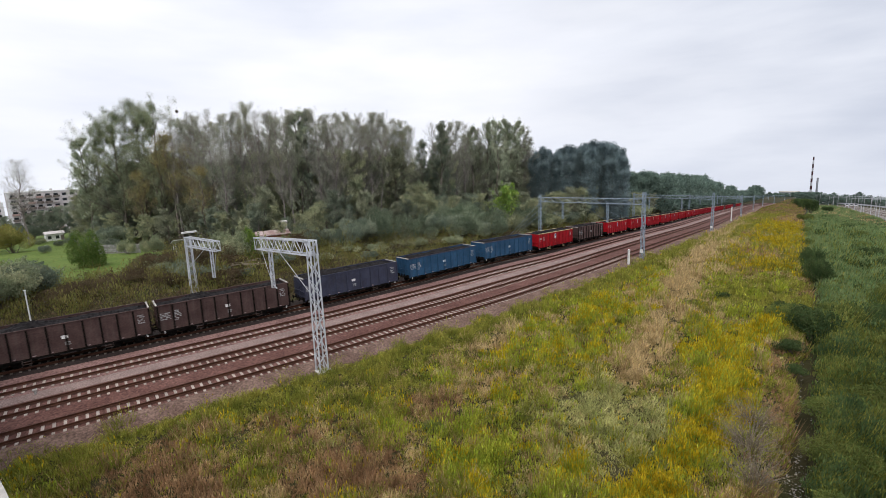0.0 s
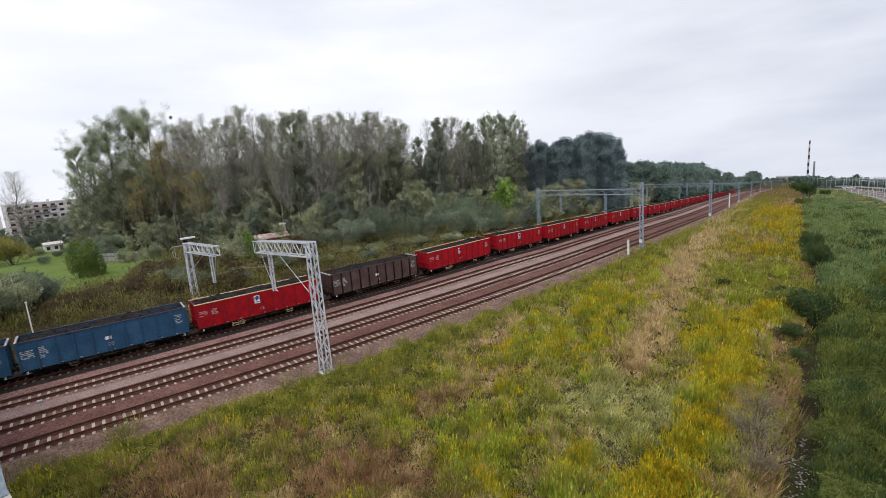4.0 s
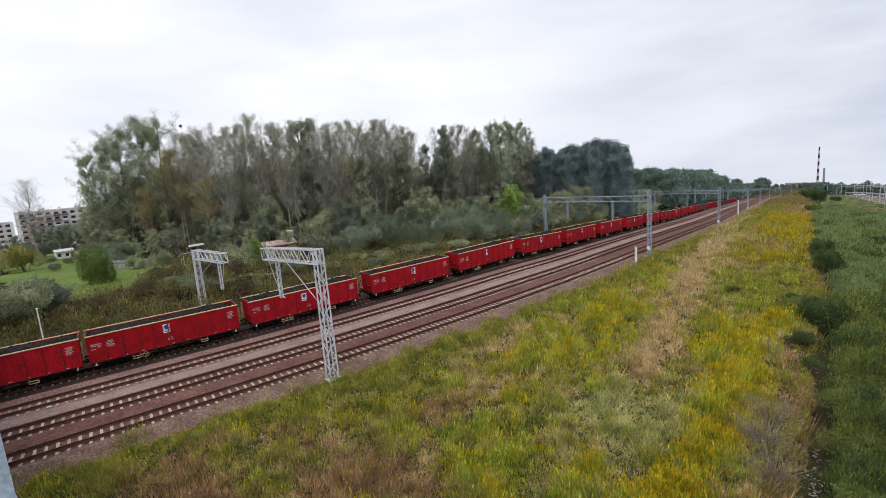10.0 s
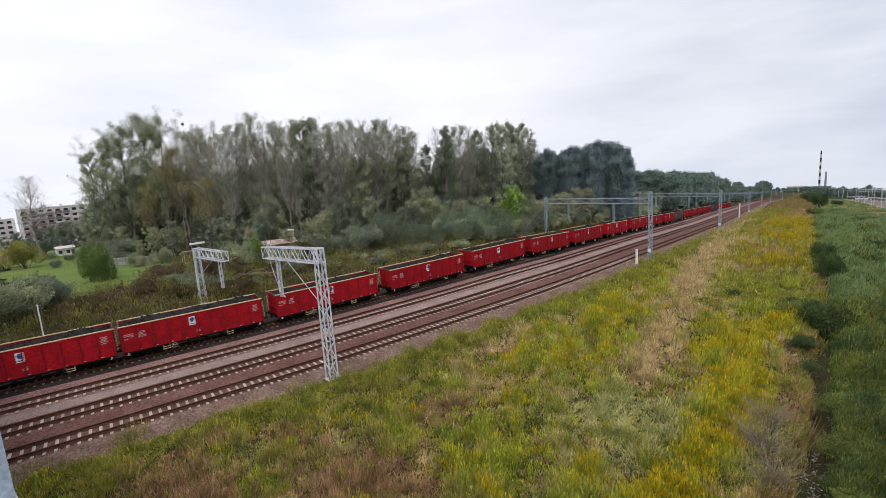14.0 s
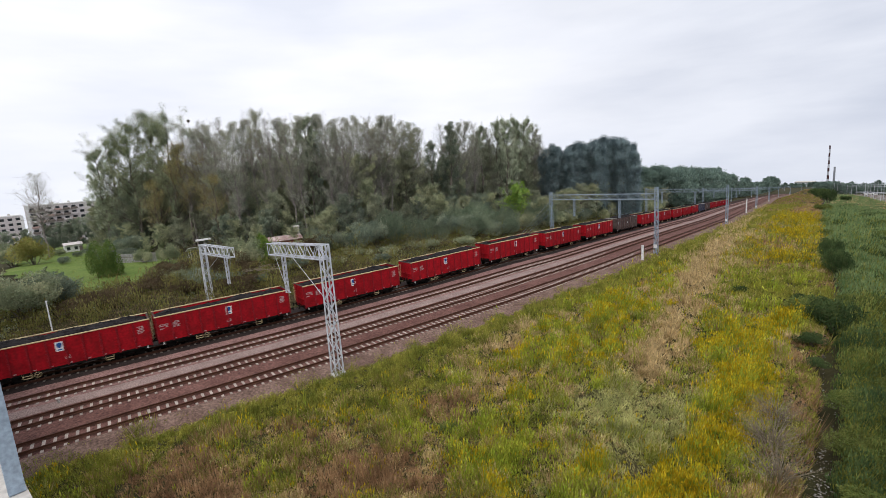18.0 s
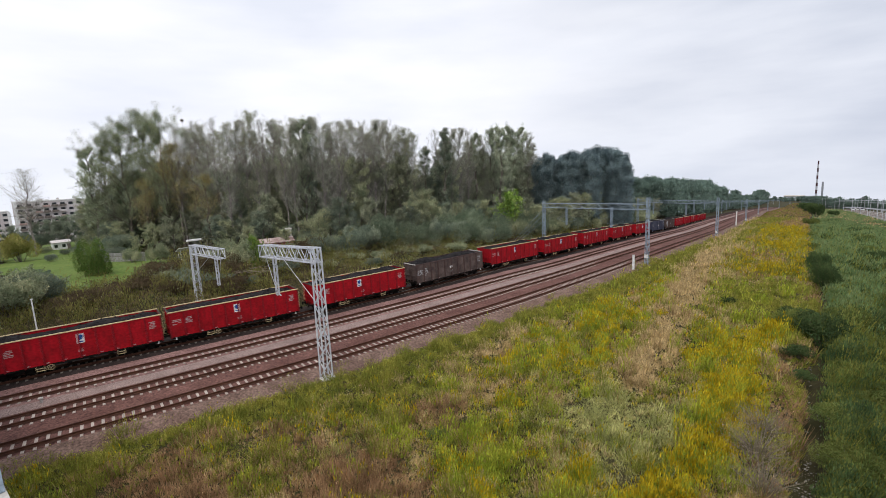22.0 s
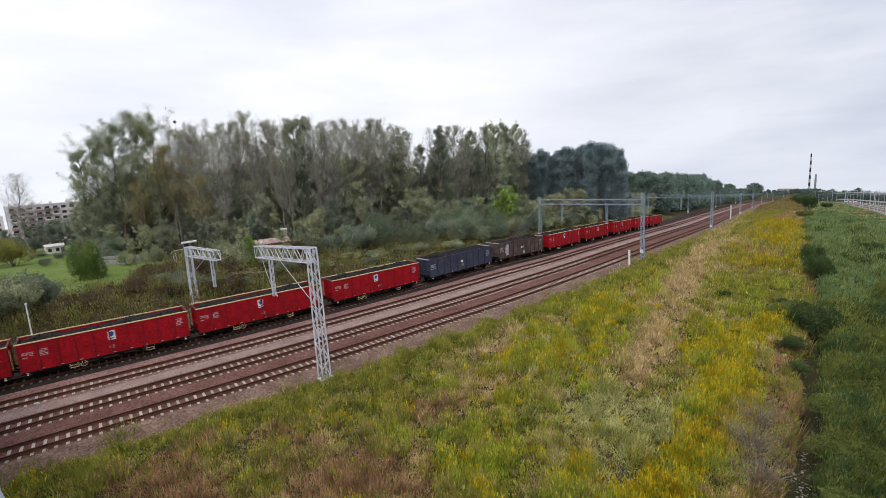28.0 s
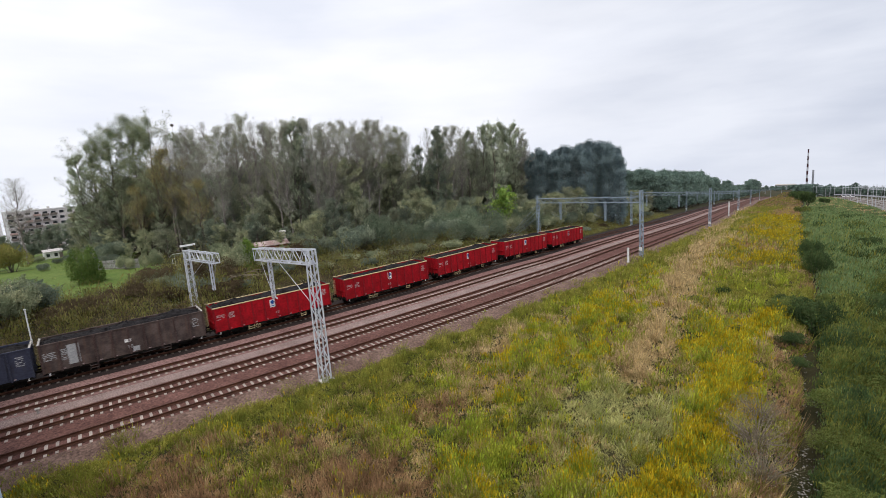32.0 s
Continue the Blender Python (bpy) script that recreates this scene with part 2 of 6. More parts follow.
M_G_GREEN = foliage("green_grass", (0.2, 0.215, 0.04), (0.345, 0.33, 0.066), 0.34, 0.02, thin=0.22, scale=0.75, rand=0.0, width=0.08)
M_G_LUSH = foliage("bright_green_herbs", (0.28, 0.335, 0.04), (0.43, 0.455, 0.06), 0.34, 0.02, thin=0.22, scale=0.75, rand=0.0, width=0.08)
M_G_GOLD = foliage("goldenrod_plumes", (0.42, 0.308, 0.014), (0.58, 0.45, 0.029), 0.34, 0.015, thin=0.22, scale=0.75, rand=0.0, width=0.08)
M_G_TAN = foliage("dry_tan_grass", (0.45, 0.333, 0.165), (0.65, 0.5, 0.27), 0.34, 0.01, thin=0.22, scale=0.75, rand=0.0, width=0.08)
M_G_BROWN = foliage("russet_weeds", (0.285, 0.172, 0.094), (0.46, 0.298, 0.165), 0.34, 0.01, thin=0.22, scale=0.75, rand=0.0, width=0.08)
M_G_PALE = foliage("pale_green_grass", (0.33, 0.337, 0.128), (0.5, 0.482, 0.2), 0.34, 0.015, thin=0.22, scale=0.75, rand=0.0, width=0.08)
M_LAWN = surf("mown_meadow", (0.0796, 0.1298, 0.0253), (0.1273, 0.1707, 0.0422), 0.95, scale=0.2, fine=2, bump=0.3)
M_GLASS = surf("dark_window_glass", (0.02, 0.025, 0.03), (0.05, 0.055, 0.06), 0.1, scale=2, fine=5, bump=0, spec=0.6)
M_PANEL = surf("pale_housing_panel", (0.5, 0.46, 0.46), (0.62, 0.58, 0.58), 0.9, scale=0.1, fine=2, bump=0.1)
M_PANEL_PINK = surf("dull_pink_panel", (0.38, 0.26, 0.24), (0.46, 0.33, 0.30), 0.9, scale=0.1, fine=2, bump=0.1)
M_ROOF_RED = surf("weathered_red_sheet", (0.22, 0.06, 0.05), (0.32, 0.12, 0.10), 0.8, scale=0.8, fine=6, bump=0.2)
M_ROOF_PALE = surf("grey_pink_roofing", (0.2, 0.12, 0.11), (0.46, 0.38, 0.36), 0.85, scale=0.8, fine=6, bump=0.2)
# far paints dulled in the base colour to look seen through haze
M_HAZE_RED = surf("haze_dulled_red_paint", (0.0567, 0.0234, 0.0281), (0.068, 0.0306, 0.0367), 0.8, scale=0.1, fine=2, bump=0)
M_HAZE_PALE = surf("haze_dulled_white_paint", (0.442, 0.459, 0.493), (0.51, 0.527, 0.561), 0.8, scale=0.1, fine=2, bump=0)
M_HAZE_GREY = surf("haze_grey_concrete", (0.24, 0.25, 0.28), (0.30, 0.31, 0.34), 0.8, scale=0.1, fine=2, bump=0)
M_TIMBER = surf("grey_weathered_boards", (0.12, 0.10, 0.09), (0.22, 0.19, 0.17), 0.9, scale=1, fine=8, bump=0.4)
M_FENCE = surf("bleached_boards", (0.26, 0.25, 0.25), (0.40, 0.39, 0.38), 0.9, scale=1, fine=8, bump=0.4, rand=0.25)
M_PEBBLE = surf("pale_pebbles", (0.175, 0.161, 0.14), (0.35, 0.336, 0.315), 0.9, scale=1, fine=8, bump=0.3, island=0.5)
M_DRY_TWIG = surf("dry_pale_twigs", (0.18, 0.144, 0.102), (0.276, 0.234, 0.174), 0.95, scale=1, fine=10, bump=0, island=0.3)
M_LEAF_MEADOW = foliage("leaf_green_leaves", (0.105, 0.165, 0.04), (0.185, 0.26, 0.075))
M_LEAF_AMBER = foliage("amber_leaves", (0.3, 0.255, 0.11), (0.46, 0.39, 0.18))
M_RED_SIGN = surf("signal_red_paint", (0.5, 0.03, 0.02), (0.6, 0.05, 0.03), 0.6, scale=3, fine=20, bump=0)


# ---------------------------------------------------------------- mesh helpers
class Shape:
    """Gathers vertices and faces of one mesh."""

    def __init__(self):
        self.v, self.f = [], []

    def add(self, verts, faces):
        k = len(self.v)
        self.v += [tuple(p) for p in verts]
        self.f += [tuple(k + i for i in f) for f in faces]
        return self

    def box(self, x0, x1, y0, y1, z0, z1):
        return self.add([(x, y, z) for z in (z0, z1) for y in (y0, y1) for x in (x0, x1)],
                        [(0, 2, 3, 1), (4, 5, 7, 6), (0, 1, 5, 4), (2, 6, 7, 3), (0, 4, 6, 2), (1, 3, 7, 5)])

    def slab(self, x0, x1, y0, y1, z0, z1, c=0.03):
        """A box whose long upper and lower edges are chamfered."""
        pts = []
        for y in (y0, y1):
            pts += [(x0, y, z0 + c), (x0 + c, y, z0), (x1 - c, y, z0), (x1, y, z0 + c), (x1, y, z1 - c), (x1 - c, y, z1), (x0 + c, y, z1), (x0, y, z1 - c)]
        faces = [(i, (i + 1) % 8, 8 + (i + 1) % 8, 8 + i) for i in range(8)]
        return self.add(pts, faces + [tuple(range(7, -1, -1)), tuple(range(8, 16))])

    def bar(self, a, b, w, h=None):
        """A square bar from a to b."""
        h = h or w
        a, b = Vector(a), Vector(b)
        d = (b - a).normalized()
        s = d.cross(Vector((0, 0, 1)))
        s = Vector((1, 0, 0)) if s.length < 1e-4 else s.normalized()
        u = s.cross(d)
        pts = [p + s * (i * w / 2) + u * (j * h / 2) for p in (a, b) for i, j in ((-1, -1), (1, -1), (1, 1), (-1, 1))]
        return self.add(pts, [(0, 1, 5, 4), (1, 2, 6, 5), (2, 3, 7, 6), (3, 0, 4, 7), (3, 2, 1, 0), (4, 5, 6, 7)])

    def tube(self, a, b, r, r2=None, n=8, caps=True):
        r2 = r if r2 is None else r2
        a, b = Vector(a), Vector(b)
        d = (b - a).normalized()
        s = d.cross(Vector((0, 0, 1)))
        s = Vector((1, 0, 0)) if s.length < 1e-4 else s.normalized()
        u = s.cross(d)
        ring = [(math.cos(2 * math.pi * i / n), math.sin(2 * math.pi * i / n)) for i in range(n)]
        pts = [a + (s * c + u * q) * r for c, q in ring] + [b + (s * c + u * q) * r2 for c, q in ring]
        faces = [(i, (i + 1) % n, n + (i + 1) % n, n + i) for i in range(n)]
        if caps:
            faces += [tuple(range(n - 1, -1, -1)), tuple(range(n, 2 * n))]
        return self.add(pts, faces)

    def ring(self, centre, axis, r, thick, n=14):
        c, ax = Vector(centre), Vector(axis).normalized()
        s = ax.orthogonal().normalized()
        u = ax.cross(s)
        for i in range(n):
            a, b = 2 * math.pi * i / n, 2 * math.pi * (i + 1) / n
            self.bar(c + (s * math.cos(a) + u * math.sin(a)) * r, c + (s * math.cos(b) + u * math.sin(b)) * r, thick)
        return self

    def mesh(self, name):
        me = bpy.data.meshes.new(name)
        me.from_pydata(self.v, [], self.f)
        me.update()
        return me


def fast_mesh(name, verts, corners):
    """A mesh of many faces of one corner count from arrays."""
    verts = np.asarray(verts, dtype=np.float32)
    k = corners
    n = len(verts) // k
    me = bpy.data.meshes.new(name)
    me.vertices.add(len(verts))
    me.vertices.foreach_set("co", verts.ravel())
    me.loops.add(n * k)
    me.loops.foreach_set("vertex_index", np.arange(n * k, dtype=np.int32))
    me.polygons.add(n)
    me.polygons.foreach_set("loop_start", np.arange(0, n * k, k, dtype=np.int32))
    me.update()
    me.validate()
    return me


def part(name, shape, material, parent=None, label="", at=None):
    me = shape if isinstance(shape, bpy.types.Mesh) else shape.mesh(name)
    if not me.materials:
        me.materials.append(material)
    ob = new(name, me)
    if parent:
        ob.parent = parent
    if at:
        ob.location = at
    if label:
        ob["label"] = label
    return ob


def thing(name, label, category, group="", kind="", m=None):
    ob = tagged(new(name), label, category, group, kind)
    if m is not None:
        ob.matrix_world = m
    return ob


# ---------------------------------------------------------------- lie of the land
_fr = np.arange(0.0, 6000.0, 1.0)
_fz = -np.cumsum(np.interp(_fr, (90, 116, 240, 285), (0.0, 0.052, 0.052, 0.085)))
_fz_line = -np.cumsum(np.interp(_fr, (55, 70, 85, 100, 120, 150, 190, 240), (0.0, 0.0202, 0.0327, 0.053, 0.0681, 0.0803, 0.0751, 0.0812)))


def ahead(x, y):
    """1 towards the far end of the line, 0 towards the wood and the meadow."""
    w = np.clip((44 - np.degrees(np.arctan2(-x, np.maximum(y, 1e-3)))) / 10, 0, 1)
    return w * w * (3 - 2 * w)


def fall(x, y):
    """The land drops away beyond the plateau that the bridge looks over, sooner along the line; shaped to fit the
    camera's view.
    """
    r, w = np.hypot(x, np.maximum(y, 0)), ahead(x, y)
    az = np.degrees(np.arctan2(-x, np.maximum(y, 1e-3)))
    crest = np.clip((az - 9.6) / 1.2, 0, 1) * np.clip((20 - az) / 3, 0, 1)
    return np.interp(r, _fr, _fz) * (1 - w) + np.interp(r, _fr, _fz_line) * w + np.interp(r, (516, 800, 1000, 1300), (0.0, 1.2, 6.6, 12.3)) * crest


def level(x, y):
    """The place on the level of the plateau that lies on the same line of sight."""
    k = 1 - fall(x, y) / EYE_HEIGHT
    return x / k, y / k


def sloped(d, w=0.0):
    """How far off the falling land meets the sight line that would meet level ground at d."""
    if d >= 178:
        return d
    fz = _fz * (1 - w) + _fz_line * w
    return float(np.interp(d, _fr / (1 - fz / EYE_HEIGHT), _fr))


def moved_out(x, y):
    """A place on level ground moved out along its sight line to the falling land."""
    d = math.hypot(x, y)
    k = sloped(d, float(ahead(x, y))) / d
    return x * k, y * k


_by = np.arange(-700.0, 1300.0, 1.0)
_bend = np.interp(_by, (-700, -20, 0, 20, 40, 55, 70, 90, 115, 150, 200, 280, 400, 500, 780, 979, 1300),
                  (-75.6, -5.58, -3.52, -1.45, -0.42, -0.34, -1.18, -3.27, -6.82, -12.92, -23.5, -41.14, -67.35, -89.5, -140.3, -168.7, -214.0))
_bell = np.exp(-(np.arange(-15, 16) / 6.0) ** 2)
_bend[15:-15] = np.convolve(_bend, _bell / _bell.sum(), "valid")


def bend(y):
    """Sideways shift of the tracks, fitted to the camera's view: a swing past the bridge and a bend to the left far
    off.
    """
    return np.interp(y, _by, _bend)


TRACKS = (-51.0, -45.59, -40.71, -36.18)
_ys = np.arange(-640.0, 1200.0, 0.5)
_xs = TRACKS[0] + bend(_ys)
_ss = np.concatenate(([0], np.cumsum(np.sqrt(np.diff(_xs) ** 2 + np.diff(_ys) ** 2 + np.diff(fall(_xs, _ys)) ** 2))))
_ss -= np.interp(0.0, _ys, _ss)


def on_line(s):
    """A place on the loaded track, s metres along it, and its heading."""
    y = float(np.interp(s, _ss, _ys))
    x = TRACKS[0] + float(bend(y))
    z = float(fall(x, y))
    x2, y2 = TRACKS[0] + float(bend(y + 1)), y + 1
    z2 = float(fall(x2, y2))
    return x, y, z, math.degrees(math.atan2(x - x2, 1.0)), math.degrees(math.atan2(z2 - z, 1.0))


def ditch(y):
    """Where the drain runs along the field."""
    return np.interp(y, (-20, 26, 33, 41, 50, 58, 72, 82, 95, 107, 145, 180), (0.4, -4.1, -5.0, -6.3, -7.5, -8.4, -10.8, -12.6, -15.5, -18.5, -25.9, -32.0)) + 0.12 * np.sin(y * 0.41)


def rise(x, y):
    """Height of the open ground."""
    z = fall(x, y) - 0.45
    side = x - bend(y)
    bed = np.clip((side + 57.5) / 2.5, 0, 1) * np.clip((-31.2 - side) / 2.5, 0, 1)
    z = z - 0.45 * bed
    bank = np.clip((-60 - side) / 14, 0, 1)
    z = z + 1.2 * bank * bank * (3 - 2 * bank)
    px, py = level(x, y)
    d = np.abs(px - ditch(py))
    z = z - 1.2 * np.exp(-(d / 0.9) ** 2) * np.clip((130 - py) / 30, 0, 1)
    z = z - 1.0 * np.clip((px - ditch(py) - 1) / 8, 0, 1) * np.clip((150 - py) / 40, 0, 1)
    return z


def ground_mesh():
    rings = np.concatenate(([0.5, 4, 8], np.geomspace(11, 260, 150), np.geomspace(266, 4900, 40)))
    turns = np.linspace(0, 2 * math.pi, 361)[:-1]
    R_, A_ = np.meshgrid(rings, turns, indexing="ij")
    x, y = -R_ * np.sin(A_), R_ * np.cos(A_)
    z = rise(x, y)
    bump_ = 0.10 * np.sin(x * 0.9 + 1.3 * np.sin(y * 0.5)) * np.sin(y * 0.8 + x * 0.3)
    side = x - bend(y)
    z = z + bump_ * np.where((side > -58) & (side < -31), 0, 1)
    verts = np.stack((x, y, z), -1).reshape(-1, 3)
    nr, na = len(rings), len(turns)
    i, j = np.meshgrid(np.arange(nr - 1), np.arange(na), indexing="ij")
    j2 = (j + 1) % na
    quads = np.stack((i * na + j, (i + 1) * na + j, (i + 1) * na + j2, i * na + j2), -1).reshape(-1, 4)
    me = bpy.data.meshes.new("ground")
    me.from_pydata(verts.tolist(), [], [tuple(range(na - 1, -1, -1))] + quads[:, ::-1].tolist())
    me.update()
    return me


ground = part("ground", ground_mesh(), M_GROUND)
tagged(ground, "weedy olive-brown ground falling away to the horizon", "ground", kind="structure")


def ribbon(name, profile, y0, y1, step, material, label, category="trackbed", curve=True):
    """A strip swept along the tracks: profile of (sideways, height)."""
    ys = np.concatenate((np.arange(y0, min(y1, 240), step), np.arange(240, y1, 15))) if y1 > 240 else np.arange(y0, y1, step)
    sh = Shape()
    rows = []
    for y in ys:
        rows.append([(x + float(bend(y)), y, z + float(fall(x, y))) for x, z in profile])
    n = len(profile)
    sh.v = [p for r in rows for p in r]
    sh.f = [(i * n + k, i * n + k + 1, (i + 1) * n + k + 1, (i + 1) * n + k) for i in range(len(ys) - 1) for k in range(n - 1)]
    ob = part(name, sh, material)
    return tagged(ob, label, category, kind="structure")


ribbon("trackbed", [(-57.2, -0.95), (-54.4, -0.24), (-48.6, -0.24)], -620, 1100, 3.0, M_BALLAST_SHADED, "dark rusty crushed-stone ballast with painted train shade under the loaded track")
ribbon("trackbed", [(-48.6, -0.24), (-43.9, -0.236)], -620, 1100, 3.0, M_BALLAST, "brown-grey crushed-stone ballast")
ribbon("gravel_path", [(-43.9, -0.236), (-43.6, -0.19), (-42.5, -0.19), (-42.3, -0.236)], -620, 1100, 3.0, M_PATH, "pale trodden gravel strip between the tracks", "path")
ribbon("trackbed", [(-42.3, -0.236), (-34.9, -0.24)], -620, 1100, 3.0, M_BALLAST_RUST, "reddish crushed-stone ballast")
ribbon("trackbed", [(-34.9, -0.24), (-34.4, -0.24), (-33.4, -0.5), (-31.6, -0.95)], -620, 1100, 3.0, M_SHOULDER, "grey-brown gravel shoulder beside the field")


# ---------------------------------------------------------------- tracks
def rail_shape(x0, y0, y1):
    prof = [(-0.07, -0.17), (0.07, -0.17), (0.02, -0.13), (0.035, -0.03), (0.035, 0.0), (-0.035, 0.0), (-0.035, -0.03), (-0.02, -0.13)]
    ys = list(np.arange(y0, 240, 3.0)) + list(np.arange(240, y1, 15.0))
    sh = Shape()
    sh.v = [(x0 + float(bend(y)) + a, y, b + float(fall(x0, y))) for y in ys for a, b in prof]
    n = 8
    sh.f = [(i * n + k, i * n + (k + 1) % n, (i + 1) * n + (k + 1) % n, (i + 1) * n + k) for i in range(len(ys) - 1) for k in range(n)]
    sh.f += [tuple(range(n - 1, -1, -1)), tuple(range((len(ys) - 1) * n, len(ys) * n))]
    return sh


def sleeper_shape():
    sh = Shape()
    for x0, x1, h in ((-1.3, -0.42, 0.0), (0.42, 1.3, 0.0), (-0.42, 0.42, -0.012)):
        w0, w1 = 0.12, 0.085
        z1 = -0.205 + h
        z0 = -0.30
        sh.add([(x0, -w0, z0), (x1, -w0, z0), (x1, w0, z0), (x0, w0, z0), (x0, -w1, z1), (x1, -w1, z1), (x1, w1, z1), (x0, w1, z1)],
               [(3, 2, 1, 0), (4, 5, 6, 7), (0, 1, 5, 4), (1, 2, 6, 5), (2, 3, 7, 6), (3, 0, 4, 7)])
    return sh


SLEEPER = sleeper_shape()


def track(x0, label, tie):
    t = thing("railway_track", label, "track", "parallel tracks", "structure")
    for s in (-0.75, 0.75):
        part("rail", rail_shape(x0 + s, -620, 1100), M_RAIL, t)
        # dark band beside the rail: rust stain and the rail's shadow in one colour
        stain = Shape()
        ys = list(np.arange(-620.0, 240, 3.0)) + list(np.arange(240, 1100, 15.0))
        for y in ys:
            z = float(fall(x0, y)) - 0.2
            stain.v += [(x0 + s + float(bend(y)) - 0.2, y, z), (x0 + s + float(bend(y)) + 0.2, y, z)]
        stain.f = [(2 * i, 2 * i + 1, 2 * i + 3, 2 * i + 2) for i in range(len(ys) - 1)]
        part("rust_strip", stain, M_STAIN_SHADE, t, "rust-stained stone along the rail with the rail's shadow painted in")
    me = SLEEPER.mesh("sleeper")
    me.materials.append(tie)
    far = Shape()
    y = -14.0
    k = 0
    while y < 200:
        slope = float(bend(y + 0.5) - bend(y - 0.5))
        x = x0 + float(bend(y))
        if k < 190:
            ob = part("sleeper", me, tie, t)
            ob.location = (x, y, float(fall(x, y)))
            ob.rotation_euler = (0, 0, -math.atan(slope) + random.uniform(-0.01, 0.01))
        else:
            z = float(fall(x, y))
            far.add([(a + x, b + y, c + z) for a, b, c in SLEEPER.v], SLEEPER.f)
        y += 0.6
        k += 1
    ob = part("sleepers", far, tie, t)
    ob["kind"] = "stuff"
    return t


for x0, label in zip(TRACKS, ("rusty railway track on concrete sleepers under the coal train", "empty rusty railway track beside the coal train",
                              "empty railway track with white concrete sleepers", "empty railway track beside the weedy field")):
    track(x0, label, M_SLEEPER_SHADED if x0 == TRACKS[0] else M_SLEEPER)


# ---------------------------------------------------------------- coal wagons
PITCH = 14.04
HALF, WIDE, SOLE, RIM = 6.52, 1.40, 0.84, 3.48


def coal_shape(seed, fill):
    rng = np.random.RandomState(seed)
    nx, ny = 11, 46
    xs, ys = np.linspace(-1.33, 1.33, nx), np.linspace(-HALF + 0.12, HALF - 0.12, ny)
    heaps = [(rng.uniform(-5.5, 5.5), rng.uniform(0.08, 0.25), rng.uniform(0.7, 1.6)) for _ in range(7)]
    sh = Shape()
    for y in ys:
        for x in xs:
            z = RIM - 0.34 + fill + sum(h * math.exp(-((y - c) / w) ** 2) for c, h, w in heaps) * (1 - (x / 1.55) ** 2)
            z += rng.uniform(-0.05, 0.05)
            edge = min(1.0, (1.33 - abs(x)) / 0.3 + 0.3, (HALF - 0.12 - abs(y)) / 0.5 + 0.05)
            z = min(z, RIM + 0.42)
            sh.v.append((x, y, RIM - 0.34 + (z - RIM + 0.34) * edge))
    sh.f = [(j * nx + i, j * nx + i + 1, (j + 1) * nx + i + 1, (j + 1) * nx + i) for j in range(ny - 1) for i in range(nx - 1)]
    return sh


def lump_shape(seed, fill):
    """Loose lumps lying on the load."""
    base = coal_shape(seed, fill)
    rng = np.random.RandomState(seed + 50)
    sh = Shape()
    for i in rng.choice(len(base.v), 150, replace=False):
        x, y, z = base.v[i]
        if abs(x) > 1.2:
            continue
        r = rng.uniform(0.06, 0.17)
        pts = [(x + a * r * rng.uniform(0.7, 1.2), y + b * r * rng.uniform(0.7, 1.2), z + c * r * rng.uniform(0.6, 1.0))
               for a, b, c in ((1, 0, 0), (-1, 0, 0), (0, 1, 0), (0, -1, 0), (0, 0, 1), (0, 0, -1))]
        sh.add(pts, [(0, 2, 4), (2, 1, 4), (1, 3, 4), (3, 0, 4), (2, 0, 5), (1, 2, 5), (3, 1, 5), (0, 3, 5)])
    return sh


def shared(name, shape, material):
    me = shape.mesh(name)
    me.materials.append(material)
    return me


def bogie_parts(parent, y, kit):
    bogie = part("bogie", kit["bogie"], None, parent, at=(0, y, 0))
    for dy in (-0.9, 0.9):
        for sx in (-0.75, 0.75):
            part("wheel", kit["wheel"], None, bogie, at=(sx, dy, 0.46))
        for sx in (-1.02, 1.02):
            part("axle_box", kit["axle_box"], None, bogie, at=(sx, dy, 0.46))
    return bogie


